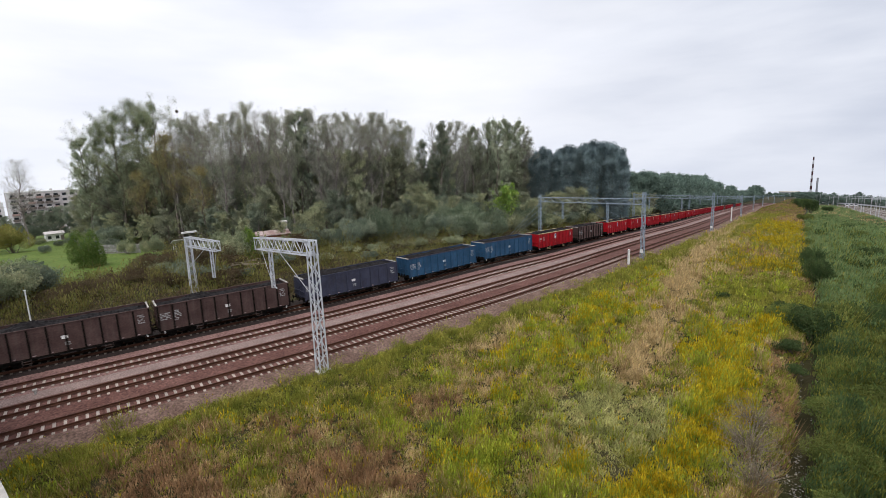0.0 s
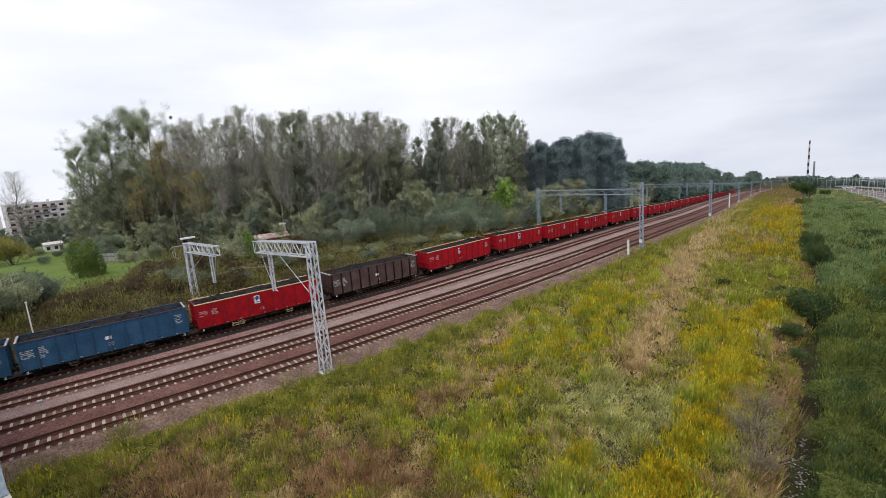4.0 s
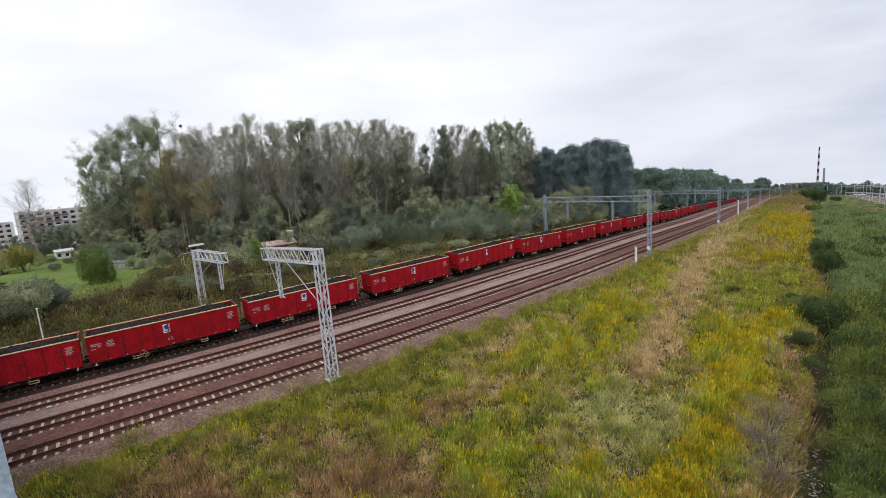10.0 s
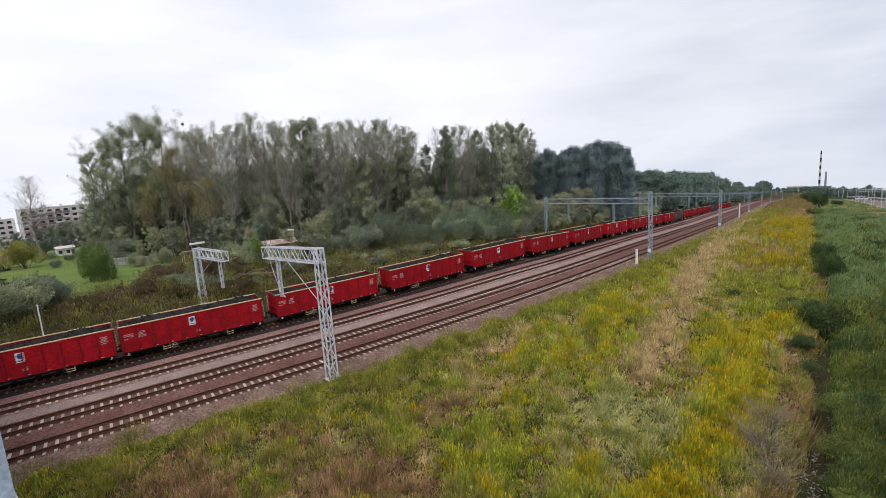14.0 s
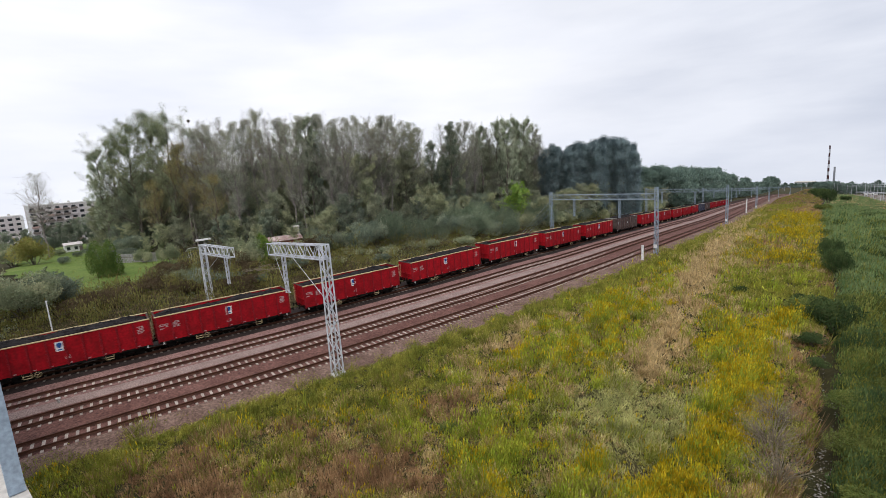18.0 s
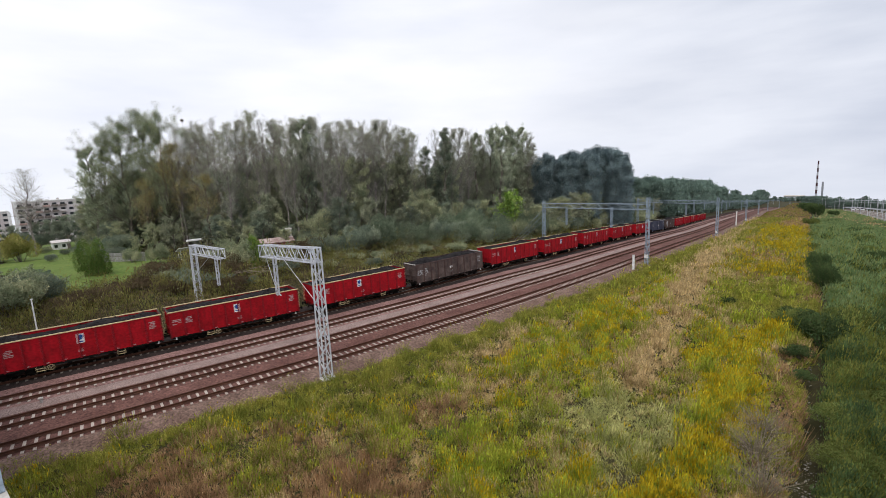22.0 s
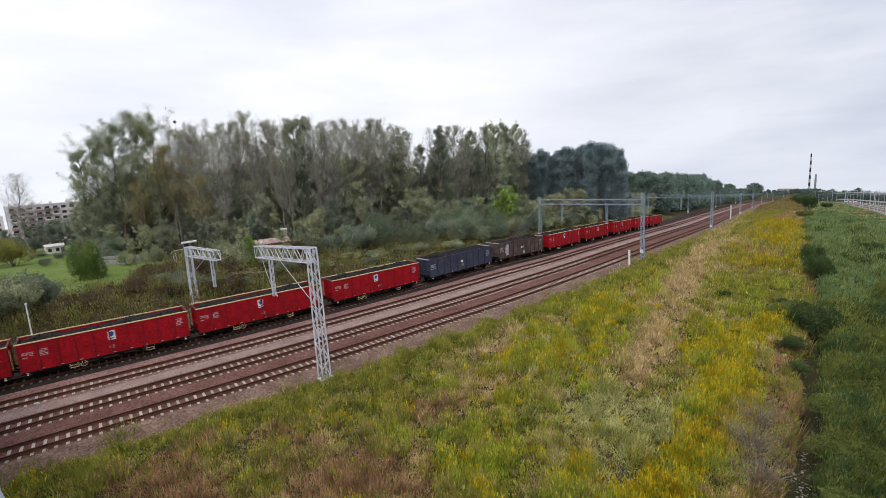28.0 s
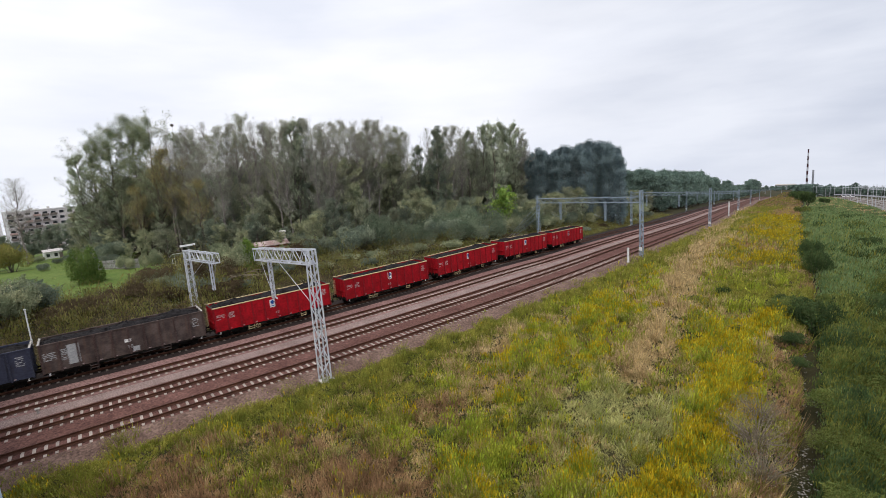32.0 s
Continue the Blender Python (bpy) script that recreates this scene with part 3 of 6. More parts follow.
def make_kit():
    kit = {}
    b = Shape()
    for sx in (-1.0, 1.0):
        b.slab(sx - 0.07, sx + 0.07, -1.25, 1.25, 0.62, 0.82)
        b.add([(sx - 0.06, -0.5, 0.62), (sx + 0.06, -0.5, 0.62), (sx + 0.06, 0.5, 0.62), (sx - 0.06, 0.5, 0.62),
               (sx - 0.06, -0.3, 0.36), (sx + 0.06, -0.3, 0.36), (sx + 0.06, 0.3, 0.36), (sx - 0.06, 0.3, 0.36)],
              [(3, 2, 1, 0), (4, 5, 6, 7), (0, 1, 5, 4), (1, 2, 6, 5), (2, 3, 7, 6), (3, 0, 4, 7)])
    b.box(-1.0, 1.0, -0.2, 0.2, 0.6, 0.98)
    for dy in (-0.9, 0.9):
        b.tube((-0.98, dy, 0.46), (0.98, dy, 0.46), 0.08)
    for dy in (-1.2, 1.2):
        b.box(-1.0, 1.0, dy - 0.05, dy + 0.05, 0.64, 0.78)
    kit["bogie"] = shared("bogie", b, M_UNDER)
    w = Shape()
    w.tube((-0.07, 0, 0), (0.05, 0, 0), 0.46, n=20)
    w.tube((-0.10, 0, 0), (-0.07, 0, 0), 0.49, n=20)
    w.tube((0.05, 0, 0), (0.09, 0, 0), 0.16, n=12)
    kit["wheel"] = shared("wheel", w, M_UNDER)
    a = Shape()
    a.slab(-0.09, 0.09, -0.15, 0.15, -0.14, 0.2)
    a.tube((-0.12, 0, 0), (0.12, 0, 0), 0.11, n=10)
    kit["axle_box"] = shared("axle_box", a, M_UNDER)
    u = Shape()
    for sx in (-0.4, 0.4):
        u.box(sx - 0.1, sx + 0.1, -HALF + 0.1, HALF - 0.1, 0.86, 1.1)
    for y in (-5.6, -4.0, -2.0, 0.0, 2.0, 4.0, 5.6):
        u.box(-1.3, 1.3, y - 0.07, y + 0.07, 0.9, 1.1)
    u.tube((-0.9, 0.6, 0.85), (-0.9, 1.9, 0.85), 0.2, n=10)
    u.box(0.45, 0.95, -1.8, -1.2, 0.6, 1.0)
    u.bar((0.9, -4.0, 0.62), (0.9, 4.0, 0.62), 0.05)
    # made-up bulk between the bogies, added to block light and darken the underside
    for sx in (-0.62, 0.0, 0.62):
        u.slab(sx - 0.16, sx + 0.16, -2.7, 2.7, 0.52, 0.78, 0.04)
    for y in (-2.4, -0.9, 0.7, 2.2):
        u.slab(-1.05, 1.05, y - 0.18, y + 0.18, 0.46, 0.88, 0.05)
    u.tube((-0.95, -2.6, 0.72), (-0.95, -0.4, 0.72), 0.16, n=10)
    u.tube((0.95, -0.2, 0.72), (0.95, 2.4, 0.72), 0.14, n=10)
    kit["underframe"] = shared("underframe", u, M_UNDER)
    s = Shape()
    s.slab(-0.06, 0.045, -HALF, HALF, SOLE - 0.14, SOLE + 0.05)
    kit["sole_bar"] = shared("sole_bar", s, M_UNDER)
    f = Shape()
    f.tube((0, 0, 0), (0, 0.36, 0), 0.09, n=8)
    f.tube((0, 0.36, 0), (0, 0.60, 0), 0.06, n=8)
    f.tube((0, 0.60, 0), (0, 0.635, 0), 0.23, 0.22, n=14)
    kit["buffer"] = shared("buffer", f, M_UNDER)
    c = Shape()
    c.bar((0, 0, 0), (0, 0.32, -0.05), 0.09)
    c.ring((0, 0.44, -0.12), (1, 0, 0), 0.12, 0.05, 8)
    c.bar((0.05, 0.2, -0.1), (0.05, 0.3, -0.45), 0.04)
    kit["coupling"] = shared("coupling", c, M_UNDER)
    h = Shape()
    h.ring((0, 0, 0), (1, 0, 0), 0.24, 0.035, 16)
    for a in (0.5, 2.6, 4.7):
        h.bar((0, 0, 0), (0, 0.23 * math.cos(a), 0.23 * math.sin(a)), 0.03)
    kit["brake_wheel"] = shared("brake_wheel", h, M_RIM)
    st = Shape()
    for y in (-0.3, 0.3):
        st.bar((0, y, 0), (0, y, -0.42), 0.04)
    st.bar((0, -0.3, -0.40), (0, 0.3, -0.40), 0.05)
    st.bar((0, -0.3, -0.18), (0, 0.3, -0.18), 0.04)
    kit["step"] = shared("step", st, M_RIM)
    kit["step_dark"] = shared("step", st, M_GREY)
    la = Shape()
    for y in (-0.17, 0.17):
        la.bar((0, y, 1.3), (0, y, 3.1), 0.03)
    for k in range(5):
        la.bar((0, -0.17, 1.45 + 0.36 * k), (0, 0.17, 1.45 + 0.36 * k), 0.025)
    kit["ladder_shape"] = la
    ho = Shape()
    ho.bar((0, 0, 0), (0, 0, -0.22), 0.06)
    ho.bar((0, -0.07, -0.2), (0, 0.07, -0.2), 0.05)
    kit["tow_hook"] = shared("tow_hook", ho, M_WHITE)
    pn = Shape()
    pn.box(0, 0.012, -0.28, 0.28, 0, 0.86)
    kit["logo_panel"] = shared("logo_panel", pn, M_WHITE)
    dk = Shape()
    n = 18
    blob = [(0.018, (0.20 + 0.03 * math.sin(3 * a)) * math.cos(a), 0.55 + (0.24 + 0.02 * math.sin(2 * a)) * math.sin(a)) for a in [2 * math.pi * i / n for i in range(n)]]
    dk.add(blob + [(0.005, y, z) for _, y, z in blob], [tuple(range(n))] + [(i, n + i, n + (i + 1) % n, (i + 1) % n) for i in range(n)])
    dk.box(0.005, 0.018, -0.2, 0.2, 0.09, 0.19)
    kit["logo"] = shared("logo", dk, M_LOGO)
    sp = Shape()
    sp.box(0, 0.012, -0.24, 0.24, 0, 0.30)
    kit["small_panel"] = shared("data_panel", sp, M_WHITE)
    return kit


KIT = make_kit()


def marking(seed, rows, w, h):
    """Rows of short bars that stand for lettering too small to read."""
    rng = random.Random(seed)
    sh = Shape()
    for r in range(rows):
        y = -w / 2
        while y < w / 2 - 0.05:
            k = rng.uniform(0.06, 0.24)
            if rng.random() < 0.8:
                sh.box(0, 0.008, y, min(y + k, w / 2), -r * h, -r * h + h * 0.6)
            y += k + 0.05
    return sh


MARKS = [shared("lettering", marking(i, r, w, h), M_FADED) for i, (r, w, h) in enumerate(((4, 0.75, 0.14), (5, 0.6, 0.13), (3, 0.4, 0.12), (6, 0.55, 0.15)))]

MARKS_GREY = [shared("lettering", marking(i + 9, r, w, h), M_FADED_GREY) for i, (r, w, h) in enumerate(((5, 0.9, 0.15), (7, 0.6, 0.15), (3, 0.4, 0.12), (6, 0.55, 0.15)))]


# darker colours on the ribs imitate the shade lines beside them
RIB_SHADE = {"red_wagon_paint": M_RED_RIB, "rusty_grey_wagon_paint": M_BROWN, "brown_wagon_paint": M_UNDER}


def coal_wagon(label, paint, rim, ribs, seed, fill, red=False, doors=False, patch=False):
    w = thing("coal_wagon", label, "freight wagon", "wagons of the coal train")
    part("underframe", KIT["underframe"], None, w)
    for sx in (-1, 1):
        part("sole_bar", KIT["sole_bar"], None, w, at=(sx * (WIDE - 0.05), 0, 0))
        side = Shape()
        x0, x1 = (sx * WIDE, sx * (WIDE - 0.05))
        x0, x1 = min(x0, x1), max(x0, x1)
        side.box(x0, x1, -HALF, HALF, SOLE + 0.05, RIM - 0.10)
        wall = part("side_wall", side, paint, w)
        lip = Shape()
        lip.slab(x0 - (0.05 if sx < 0 else 0.02), x1 + (0.05 if sx > 0 else 0.02), -HALF - 0.05, HALF + 0.05, RIM - 0.10, RIM, 0.02)
        part("top_rim", lip, rim, w)
        rib = Shape()
        rib.add([(sx * (WIDE - 0.004), -0.07, SOLE), (sx * (WIDE - 0.004), 0.07, SOLE), (sx * (WIDE + 0.15), 0.05, SOLE), (sx * (WIDE + 0.15), -0.05, SOLE),
                 (sx * (WIDE - 0.004), -0.07, RIM - 0.102), (sx * (WIDE - 0.004), 0.07, RIM - 0.102), (sx * (WIDE + 0.08), 0.05, RIM - 0.102), (sx * (WIDE + 0.08), -0.05, RIM - 0.102)],
                [(0, 1, 2, 3), (7, 6, 5, 4), (0, 4, 5, 1), (1, 5, 6, 2), (2, 6, 7, 3), (3, 7, 4, 0)])
        rib_me = shared("rib", rib, RIB_SHADE.get(paint.name, paint))
        for y in ribs:
            part("rib", rib_me, None, wall, at=(0, y, 0))
        hooks = Shape()
        for k, y in enumerate(ribs[1:-1]):
            hooks.box(*sorted((sx * (WIDE + 0.002), sx * (WIDE + 0.02))), y + 0.14, y + 0.14 + 0.1 + 0.05 * (k % 3), SOLE + 0.12, SOLE + 0.2)
        part("door_hooks", hooks, M_FADED, wall)["kind"] = "stuff"
        if doors:
            for y in doors:
                d = Shape()
                d.slab(sx * WIDE + (0 if sx > 0 else -0.05), sx * WIDE + (0.05 if sx > 0 else 0), y - 0.62, y + 0.62, SOLE + 0.12, RIM - 0.35, 0.02)
                part("side_door", d, paint, wall)
    for sy in (-1, 1):
        end = Shape()
        y0, y1 = sorted((sy * HALF, sy * (HALF - 0.05)))
        end.box(-WIDE + 0.052, WIDE - 0.052, y0 + 0.004, y1 - 0.004, SOLE + 0.05, RIM - 0.10)
        end.bar((-WIDE + 0.06, sy * (HALF + 0.03), 1.9), (WIDE - 0.06, sy * (HALF + 0.03), 1.9), 0.1, 0.08)
        for x in (-0.6, 0.0, 0.6):
            end.bar((x, sy * (HALF + 0.03), SOLE + 0.1), (x, sy * (HALF + 0.03), RIM - 0.12), 0.1, 0.08)
        part("end_wall", end, paint, w)
        cap = Shape()
        cap.slab(-WIDE + 0.06, WIDE - 0.06, y0 - 0.03, y1 + 0.03, RIM - 0.10, RIM - 0.005, 0.02)
        part("end_rim", cap, M_CONCRETE if not red else M_GREY, w)
        beam = Shape()
        beam.slab(-1.34, 1.34, sy * HALF - 0.11 if sy > 0 else -HALF - 0.02, HALF + 0.02 if sy > 0 else -HALF + 0.11, 0.80, 1.2)
        part("buffer_beam", beam, M_UNDER, w)
        for sx in (-0.875, 0.875):
            b = part("buffer", KIT["buffer"], None, w, at=(sx, sy * (HALF + 0.02) - 0.02 * sy, 1.05))
            b.scale = (1, sy * 0.8, 1)
        c = part("coupling", KIT["coupling"], None, w, at=(0, sy * (HALF + 0.01), 1.03))
        c.scale = (1, sy, 1)
        ladder = part("end_ladder", shared("end_ladder", KIT["ladder_shape"], paint if not red else M_RIM), None, w, at=(1.12 * sy, sy * (HALF + 0.12), 0))
        ladder.rotation_euler = (0, 0, math.pi / 2)
        for sx in (-1, 1):
            part("tow_hook", KIT["tow_hook"], None, w, at=(sx * (WIDE + 0.02), sy * (HALF - 0.45), SOLE))
    bogie_parts(w, -4.5, KIT)
    bogie_parts(w, 4.5, KIT)
    for sx in (-1, 1):
        # the near side and the far side are turned images of each other
        if red:
            p = part("logo_panel", KIT["logo_panel"], None, w, at=(sx * (WIDE + 0.006), (-0.4, 0.15, -0.15)[seed % 3] * sx, 2.2))
            l = part("logo", KIT["logo"], None, p)
            if sx < 0:
                p.rotation_euler = (0, 0, math.pi)
            k = part("brake_wheel", KIT["brake_wheel"], None, w, at=(sx * (WIDE - 0.02), -2.2 * sx, SOLE - 0.28))
        else:
            p = part("data_panel", KIT["small_panel"], None, w, at=(sx * (WIDE + 0.06), -0.1 * sx, 2.05))
            if sx < 0:
                p.rotation_euler = (0, 0, math.pi)
        for i, (y, z) in enumerate(((-5.85, 2.55), (-4.75, 2.65), (0.05, 1.65), (5.75, 2.8))):
            q = part("lettering", (MARKS if red else MARKS_GREY)[i], None, w, at=(sx * (WIDE + 0.004), y * sx, z))
            q["kind"] = "stuff"
            if sx < 0:
                q.rotation_euler = (0, 0, math.pi)
        part("step", KIT["step" if red else "step_dark"], None, w, at=(sx * (WIDE - 0.02), -2.9 * sx, SOLE - 0.04))
        part("step", KIT["step" if red else "step_dark"], None, w, at=(sx * (WIDE - 0.02), 3.0 * sx, SOLE - 0.04))
        if patch:
            pt = Shape()
            a, b = sorted((sx * (WIDE + 0.002), sx * (WIDE + 0.014)))
            pt.box(a, b, -4.6, -3.75, SOLE + 0.4, RIM - 0.45)
            part("repair_plate", pt, M_FADED_GREY, w, "bare pale steel repair plate")
            pt = Shape()
            pt.box(a, b, 0.2, 0.75, SOLE + 0.2, SOLE + 0.65)
            part("repair_plate", pt, M_FADED_GREY, w, "bare pale steel repair plate")
    heap, lumps = coal_shape(seed, fill), lump_shape(seed, fill)
    heap.add(lumps.v, lumps.f)
    part("coal_load", heap, M_COAL, w, "heap of black coal")
    return w


EVEN = [-HALF + 0.06 + (2 * HALF - 0.12) * k / 10 for k in range(11)]
WIDE_MID = [-HALF + 0.06, -5.0, -3.65, -2.4, -0.95, 0.95, 2.4, 3.65, 5.0, HALF - 0.06]
DOORS = [-4.2, 4.2]

KINDS = {
    "red": lambda i: coal_wagon("red steel open wagon with yellow rim heaped with coal", M_RED, M_RIM, EVEN, 11 + i, (0.14, 0.22, 0.08)[i], red=True),
    "brown": lambda i: coal_wagon("dark brown steel open wagon loaded with coal", M_BROWN, M_BROWN, EVEN, 31 + i, 0.1),
    "slate": lambda i: coal_wagon("slate-blue steel open wagon loaded with coal", M_SLATE, M_SLATE, WIDE_MID, 41 + i, 0.22, doors=DOORS),
    "blue": lambda i: coal_wagon("blue steel open wagon loaded with coal", M_BLUE, M_SLATE, EVEN, 51 + i, 0.16),
    "grey": lambda i: coal_wagon("rusty grey-brown open wagon with steel repair plates", M_GREY, M_GREY, EVEN, 61 + i, 0.16, patch=True),
    "dark": lambda i: coal_wagon("rusty dark grey open wagon heaped with coal", M_GREY, M_BROWN, EVEN, 71 + i, 0.2),
}
CONSIST = {-3: "brown", -2: "brown", -1: "brown", 0: "brown", 1: "slate", 2: "blue", 3: "blue", 5: "brown", 23: "dark", 29: "slate", 30: "grey"}
wagons = {}
_first = {}
for n in range(-3, 36):
    kind = CONSIST.get(n, "red")
    i = (n * 7 % 3) if kind == "red" else 0
    if (kind, i) not in _first:
        _first[kind, i] = wagons[n] = KINDS[kind](i)
    else:
        wagons[n] = copy_thing(_first[kind, i], Matrix.Identity(4))


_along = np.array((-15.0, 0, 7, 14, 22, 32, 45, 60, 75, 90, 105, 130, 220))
_view_stretch = np.array((0.9, 0.6, 0.25, 0.0, 0.15, 0.9, 1.7, 2.6, 3.7, 5.1, 6.9, 10.5, 19.0))


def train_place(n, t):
    """How far along its track the middle of a wagon is at t seconds; spacing farther back is stretched to fit the
    camera's view.
    """
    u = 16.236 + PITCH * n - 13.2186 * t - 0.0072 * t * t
    return u + float(np.interp(u, _along - _view_stretch, _view_stretch))


tail = thing("tail_lamp", "small red tail lamp disc on the last wagon", "lamp")
_tl = Shape()
_tl.tube((0, 0, 0), (0, 0.08, 0), 0.12, n=12)
part("lamp_disc", _tl, M_RED_SIGN, tail)
_tl = Shape()
_tl.box(-0.1, 0.1, -0.12, 0.0, -0.16, 0.16)
part("lamp_housing", _tl, M_UNDER, tail)


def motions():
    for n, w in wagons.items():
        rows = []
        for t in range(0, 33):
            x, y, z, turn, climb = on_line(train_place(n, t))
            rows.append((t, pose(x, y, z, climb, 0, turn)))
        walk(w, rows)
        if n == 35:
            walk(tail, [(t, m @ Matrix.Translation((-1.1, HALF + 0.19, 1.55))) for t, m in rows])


# ---------------------------------------------------------------- catenary masts
def lattice(sh, a, b, w, w2, bays, chord=0.1, web=0.05, up=Vector((0, 1, 0)), flat=1.0):
    """A four-chord lattice girder from a to b, square, tapering from w to w2."""
    a, b = Vector(a), Vector(b)
    d = (b - a).normalized()
    s = d.cross(up).normalized()
    u = s.cross(d)
    pts = []
    for k in range(bays + 1):
        f = k / bays
        c = a.lerp(b, f)
        h = (w + (w2 - w) * f) / 2
        v = h * flat
        pts.append([c + s * h + u * v, c - s * h + u * v, c - s * h - u * v, c + s * h - u * v])
    for q in range(4):
        sh.bar(pts[0][q], pts[-1][q], chord)
    for k in range(bays):
        for q in range(4):
            r = (q + 1) % 4
            if (k + q) % 2:
                sh.bar(pts[k][q], pts[k + 1][r], web)
            else:
                sh.bar(pts[k][r], pts[k + 1][q], web)
    for q in range(4):
        sh.bar(pts[0][q], pts[0][(q + 1) % 4], web)
        sh.bar(pts[-1][q], pts[-1][(q + 1) % 4], web)
    return sh


def insulator(sh, a, b):
    a, b = Vector(a), Vector(b)
    for k in range(5):
        p = a.lerp(b, (k + 0.5) / 5)
        q = a.lerp(b, (k + 0.75) / 5)
        sh.tube(p, q, 0.07, n=8)
    return sh


def half_gantry(x, y, height, reach, drop_at, drop, label, lift, depth=1.15, width=0.74):
    """A lattice mast with a lattice arm that reaches sideways and a hanging post on it."""
    g = thing("catenary_gantry", label, "catenary mast", "catenary supports")
    g.location = (x, y, float(rise(np.array(x), np.array(y))))
    s = 1 if reach > 0 else -1
    m = Shape()
    lattice(m, (0, 0, 0.3), (0, 0, height), width, width * 0.8, 14)
    part("mast", m, M_STEEL, g)
    f = Shape()
    f.slab(-0.6, 0.6, -0.6, 0.6, -0.6, 0.31, 0.06)
    part("foundation", f, M_CONCRETE, g)
    a = Shape()
    zc = height - depth / 2
    lattice(a, (-s * 0.3, 0, zc), (reach, 0, zc + lift), depth, depth * 0.95, 12, flat=0.6)
    part("arm", a, M_STEEL, g)
    d = Shape()
    zc += lift * drop_at / reach
    lattice(d, (drop_at, 0, zc - depth / 2), (drop_at, 0, zc - depth / 2 - drop), 0.27, 0.24, 9, 0.055, 0.03, Vector((0, 1, 0)))
    part("hanging_post", d, M_STEEL, g)
    zb = zc - depth / 2 - drop
    b = Shape()
    b.bar((drop_at - s * 0.15, 0, zb + 0.2), (drop_at - s * 0.75, 0, zb + 0.05), 0.05)
    insulator(b, (drop_at - s * 0.2, 0, zb + 0.2), (drop_at - s * 0.65, 0, zb + 0.08))
    part("bracket", b, M_STEEL, g)
    b = Shape()
    b.bar((drop_at - s * 2.0, 0, zc - depth * 0.45), (-s * 0.3, 0, zb + 0.1), 0.035)
    part("tie_rod", b, M_STEEL, g)
    st = Shape()
    st.bar((reach * 0.95, 0, zc - depth * 0.45), (drop_at + s * 0.2, 0, zb + 0.4), 0.035)
    part("stay", st, M_STEEL, g)
    return g


half_gantry(-34.9, 17.7, 11.25, -11.0, -8.3, 3.6, "galvanised lattice half-gantry with hanging post over the empty tracks", -0.7)
half_gantry(-68.2, 17.2, 7.75, 11.6, 9.2, 3.3, "galvanised lattice half-gantry behind the coal train", 0.55)


def portal(x0, y0, z0, x1, y1, z1, posts, label, depth=0.6, scale=1.0, sag=(0.1, 0.4)):
    """A girder right across the tracks on two masts, with hanging posts."""
    g = thing("catenary_portal", label, "catenary mast", "catenary supports")
    za, zb = float(rise(np.array(x0), np.array(y0))), float(rise(np.array(x1), np.array(y1)))
    for x, y, zg, zt in ((x0, y0, za, z0), (x1, y1, zb, z1)):
        m = Shape()
        lattice(m, (x, y, zg + 0.2), (x, y, zt), 0.5 * scale, 0.42 * scale, 13, 0.075 * scale, 0.04 * scale)
        part("mast", m, M_STEEL_BLUE, g)
        f = Shape()
        f.box(x - 0.6, x + 0.6, y - 0.6, y + 0.6, zg - 0.7, zg + 0.25)
        part("foundation", f, M_CONCRETE, g)
        k = Shape()
        k.box(x - 0.28, x + 0.28, y - 0.30, y - 0.27, zg + 1.5, zg + 2.1)
        part("mast_plate", k, M_WHITE, g)
    b = Shape()
    lattice(b, (x0, y0, z0 - depth / 2 - sag[0]), (x1, y1, z1 - depth / 2 - sag[1]), depth, depth, 22, 0.065 * scale, 0.035 * scale)
    part("girder", b, M_STEEL_BLUE, g)
    for f in posts:
        x, y, z = x0 + (x1 - x0) * f, y0 + (y1 - y0) * f, z0 - sag[0] + (z1 - sag[1] - z0 + sag[0]) * f - depth
        d = Shape()
        lattice(d, (x, y, z), (x, y, z - 3.3 * scale), 0.3 * scale, 0.26 * scale, 7, 0.05 * scale, 0.03)
        part("hanging_post", d, M_STEEL_BLUE, g)
        for side in (-1, 1):
            k = Shape()
            k.bar((x, y, z - 2.9 * scale), (x + side * 2.2 * scale, y, z - 2.2 * scale), 0.03)
            k.bar((x, y, z - 1.2 * scale), (x + side * 2.2 * scale, y, z - 2.2 * scale), 0.025)
            part("bracket", k, M_STEEL_BLUE, g)
    return g


# place along the line, height of the girder
near_portal = portal(-35.6, 78.0, 10.1, -59.4, 82.2, 8.85, (0.3, 0.74), "bluish lattice portal spanning all the tracks", 0.9, 1.0, (1.05, 0.5))
for dx, dz in ((5.0, 0.3), (5.6, 1.6), (6.2, 2.9)):
    k = Shape()
    k.bar((-59.6, 82.5, 4.4 + dz), (-59.6 - dx, 80.0, 0.1), 0.05)
    part("stay", k, M_STEEL_BLUE, near_portal)
for y, dip in ((138.0, 0.0724), (243.0, 0.0758), (372.0, 0.0765), (545.0, 0.0765), (760.0, 0.0765), (950.0, 0.0755)):
    xa = -33.6 + float(bend(y))
    top = EYE_HEIGHT - dip * math.hypot(xa, y)
    portal(xa, y, top, xa - 24.0, y + 5, top - 0.9, (0.36, 0.78), "bluish lattice portal far along the tracks", 0.8, 1.0, (0.9, 0.4))


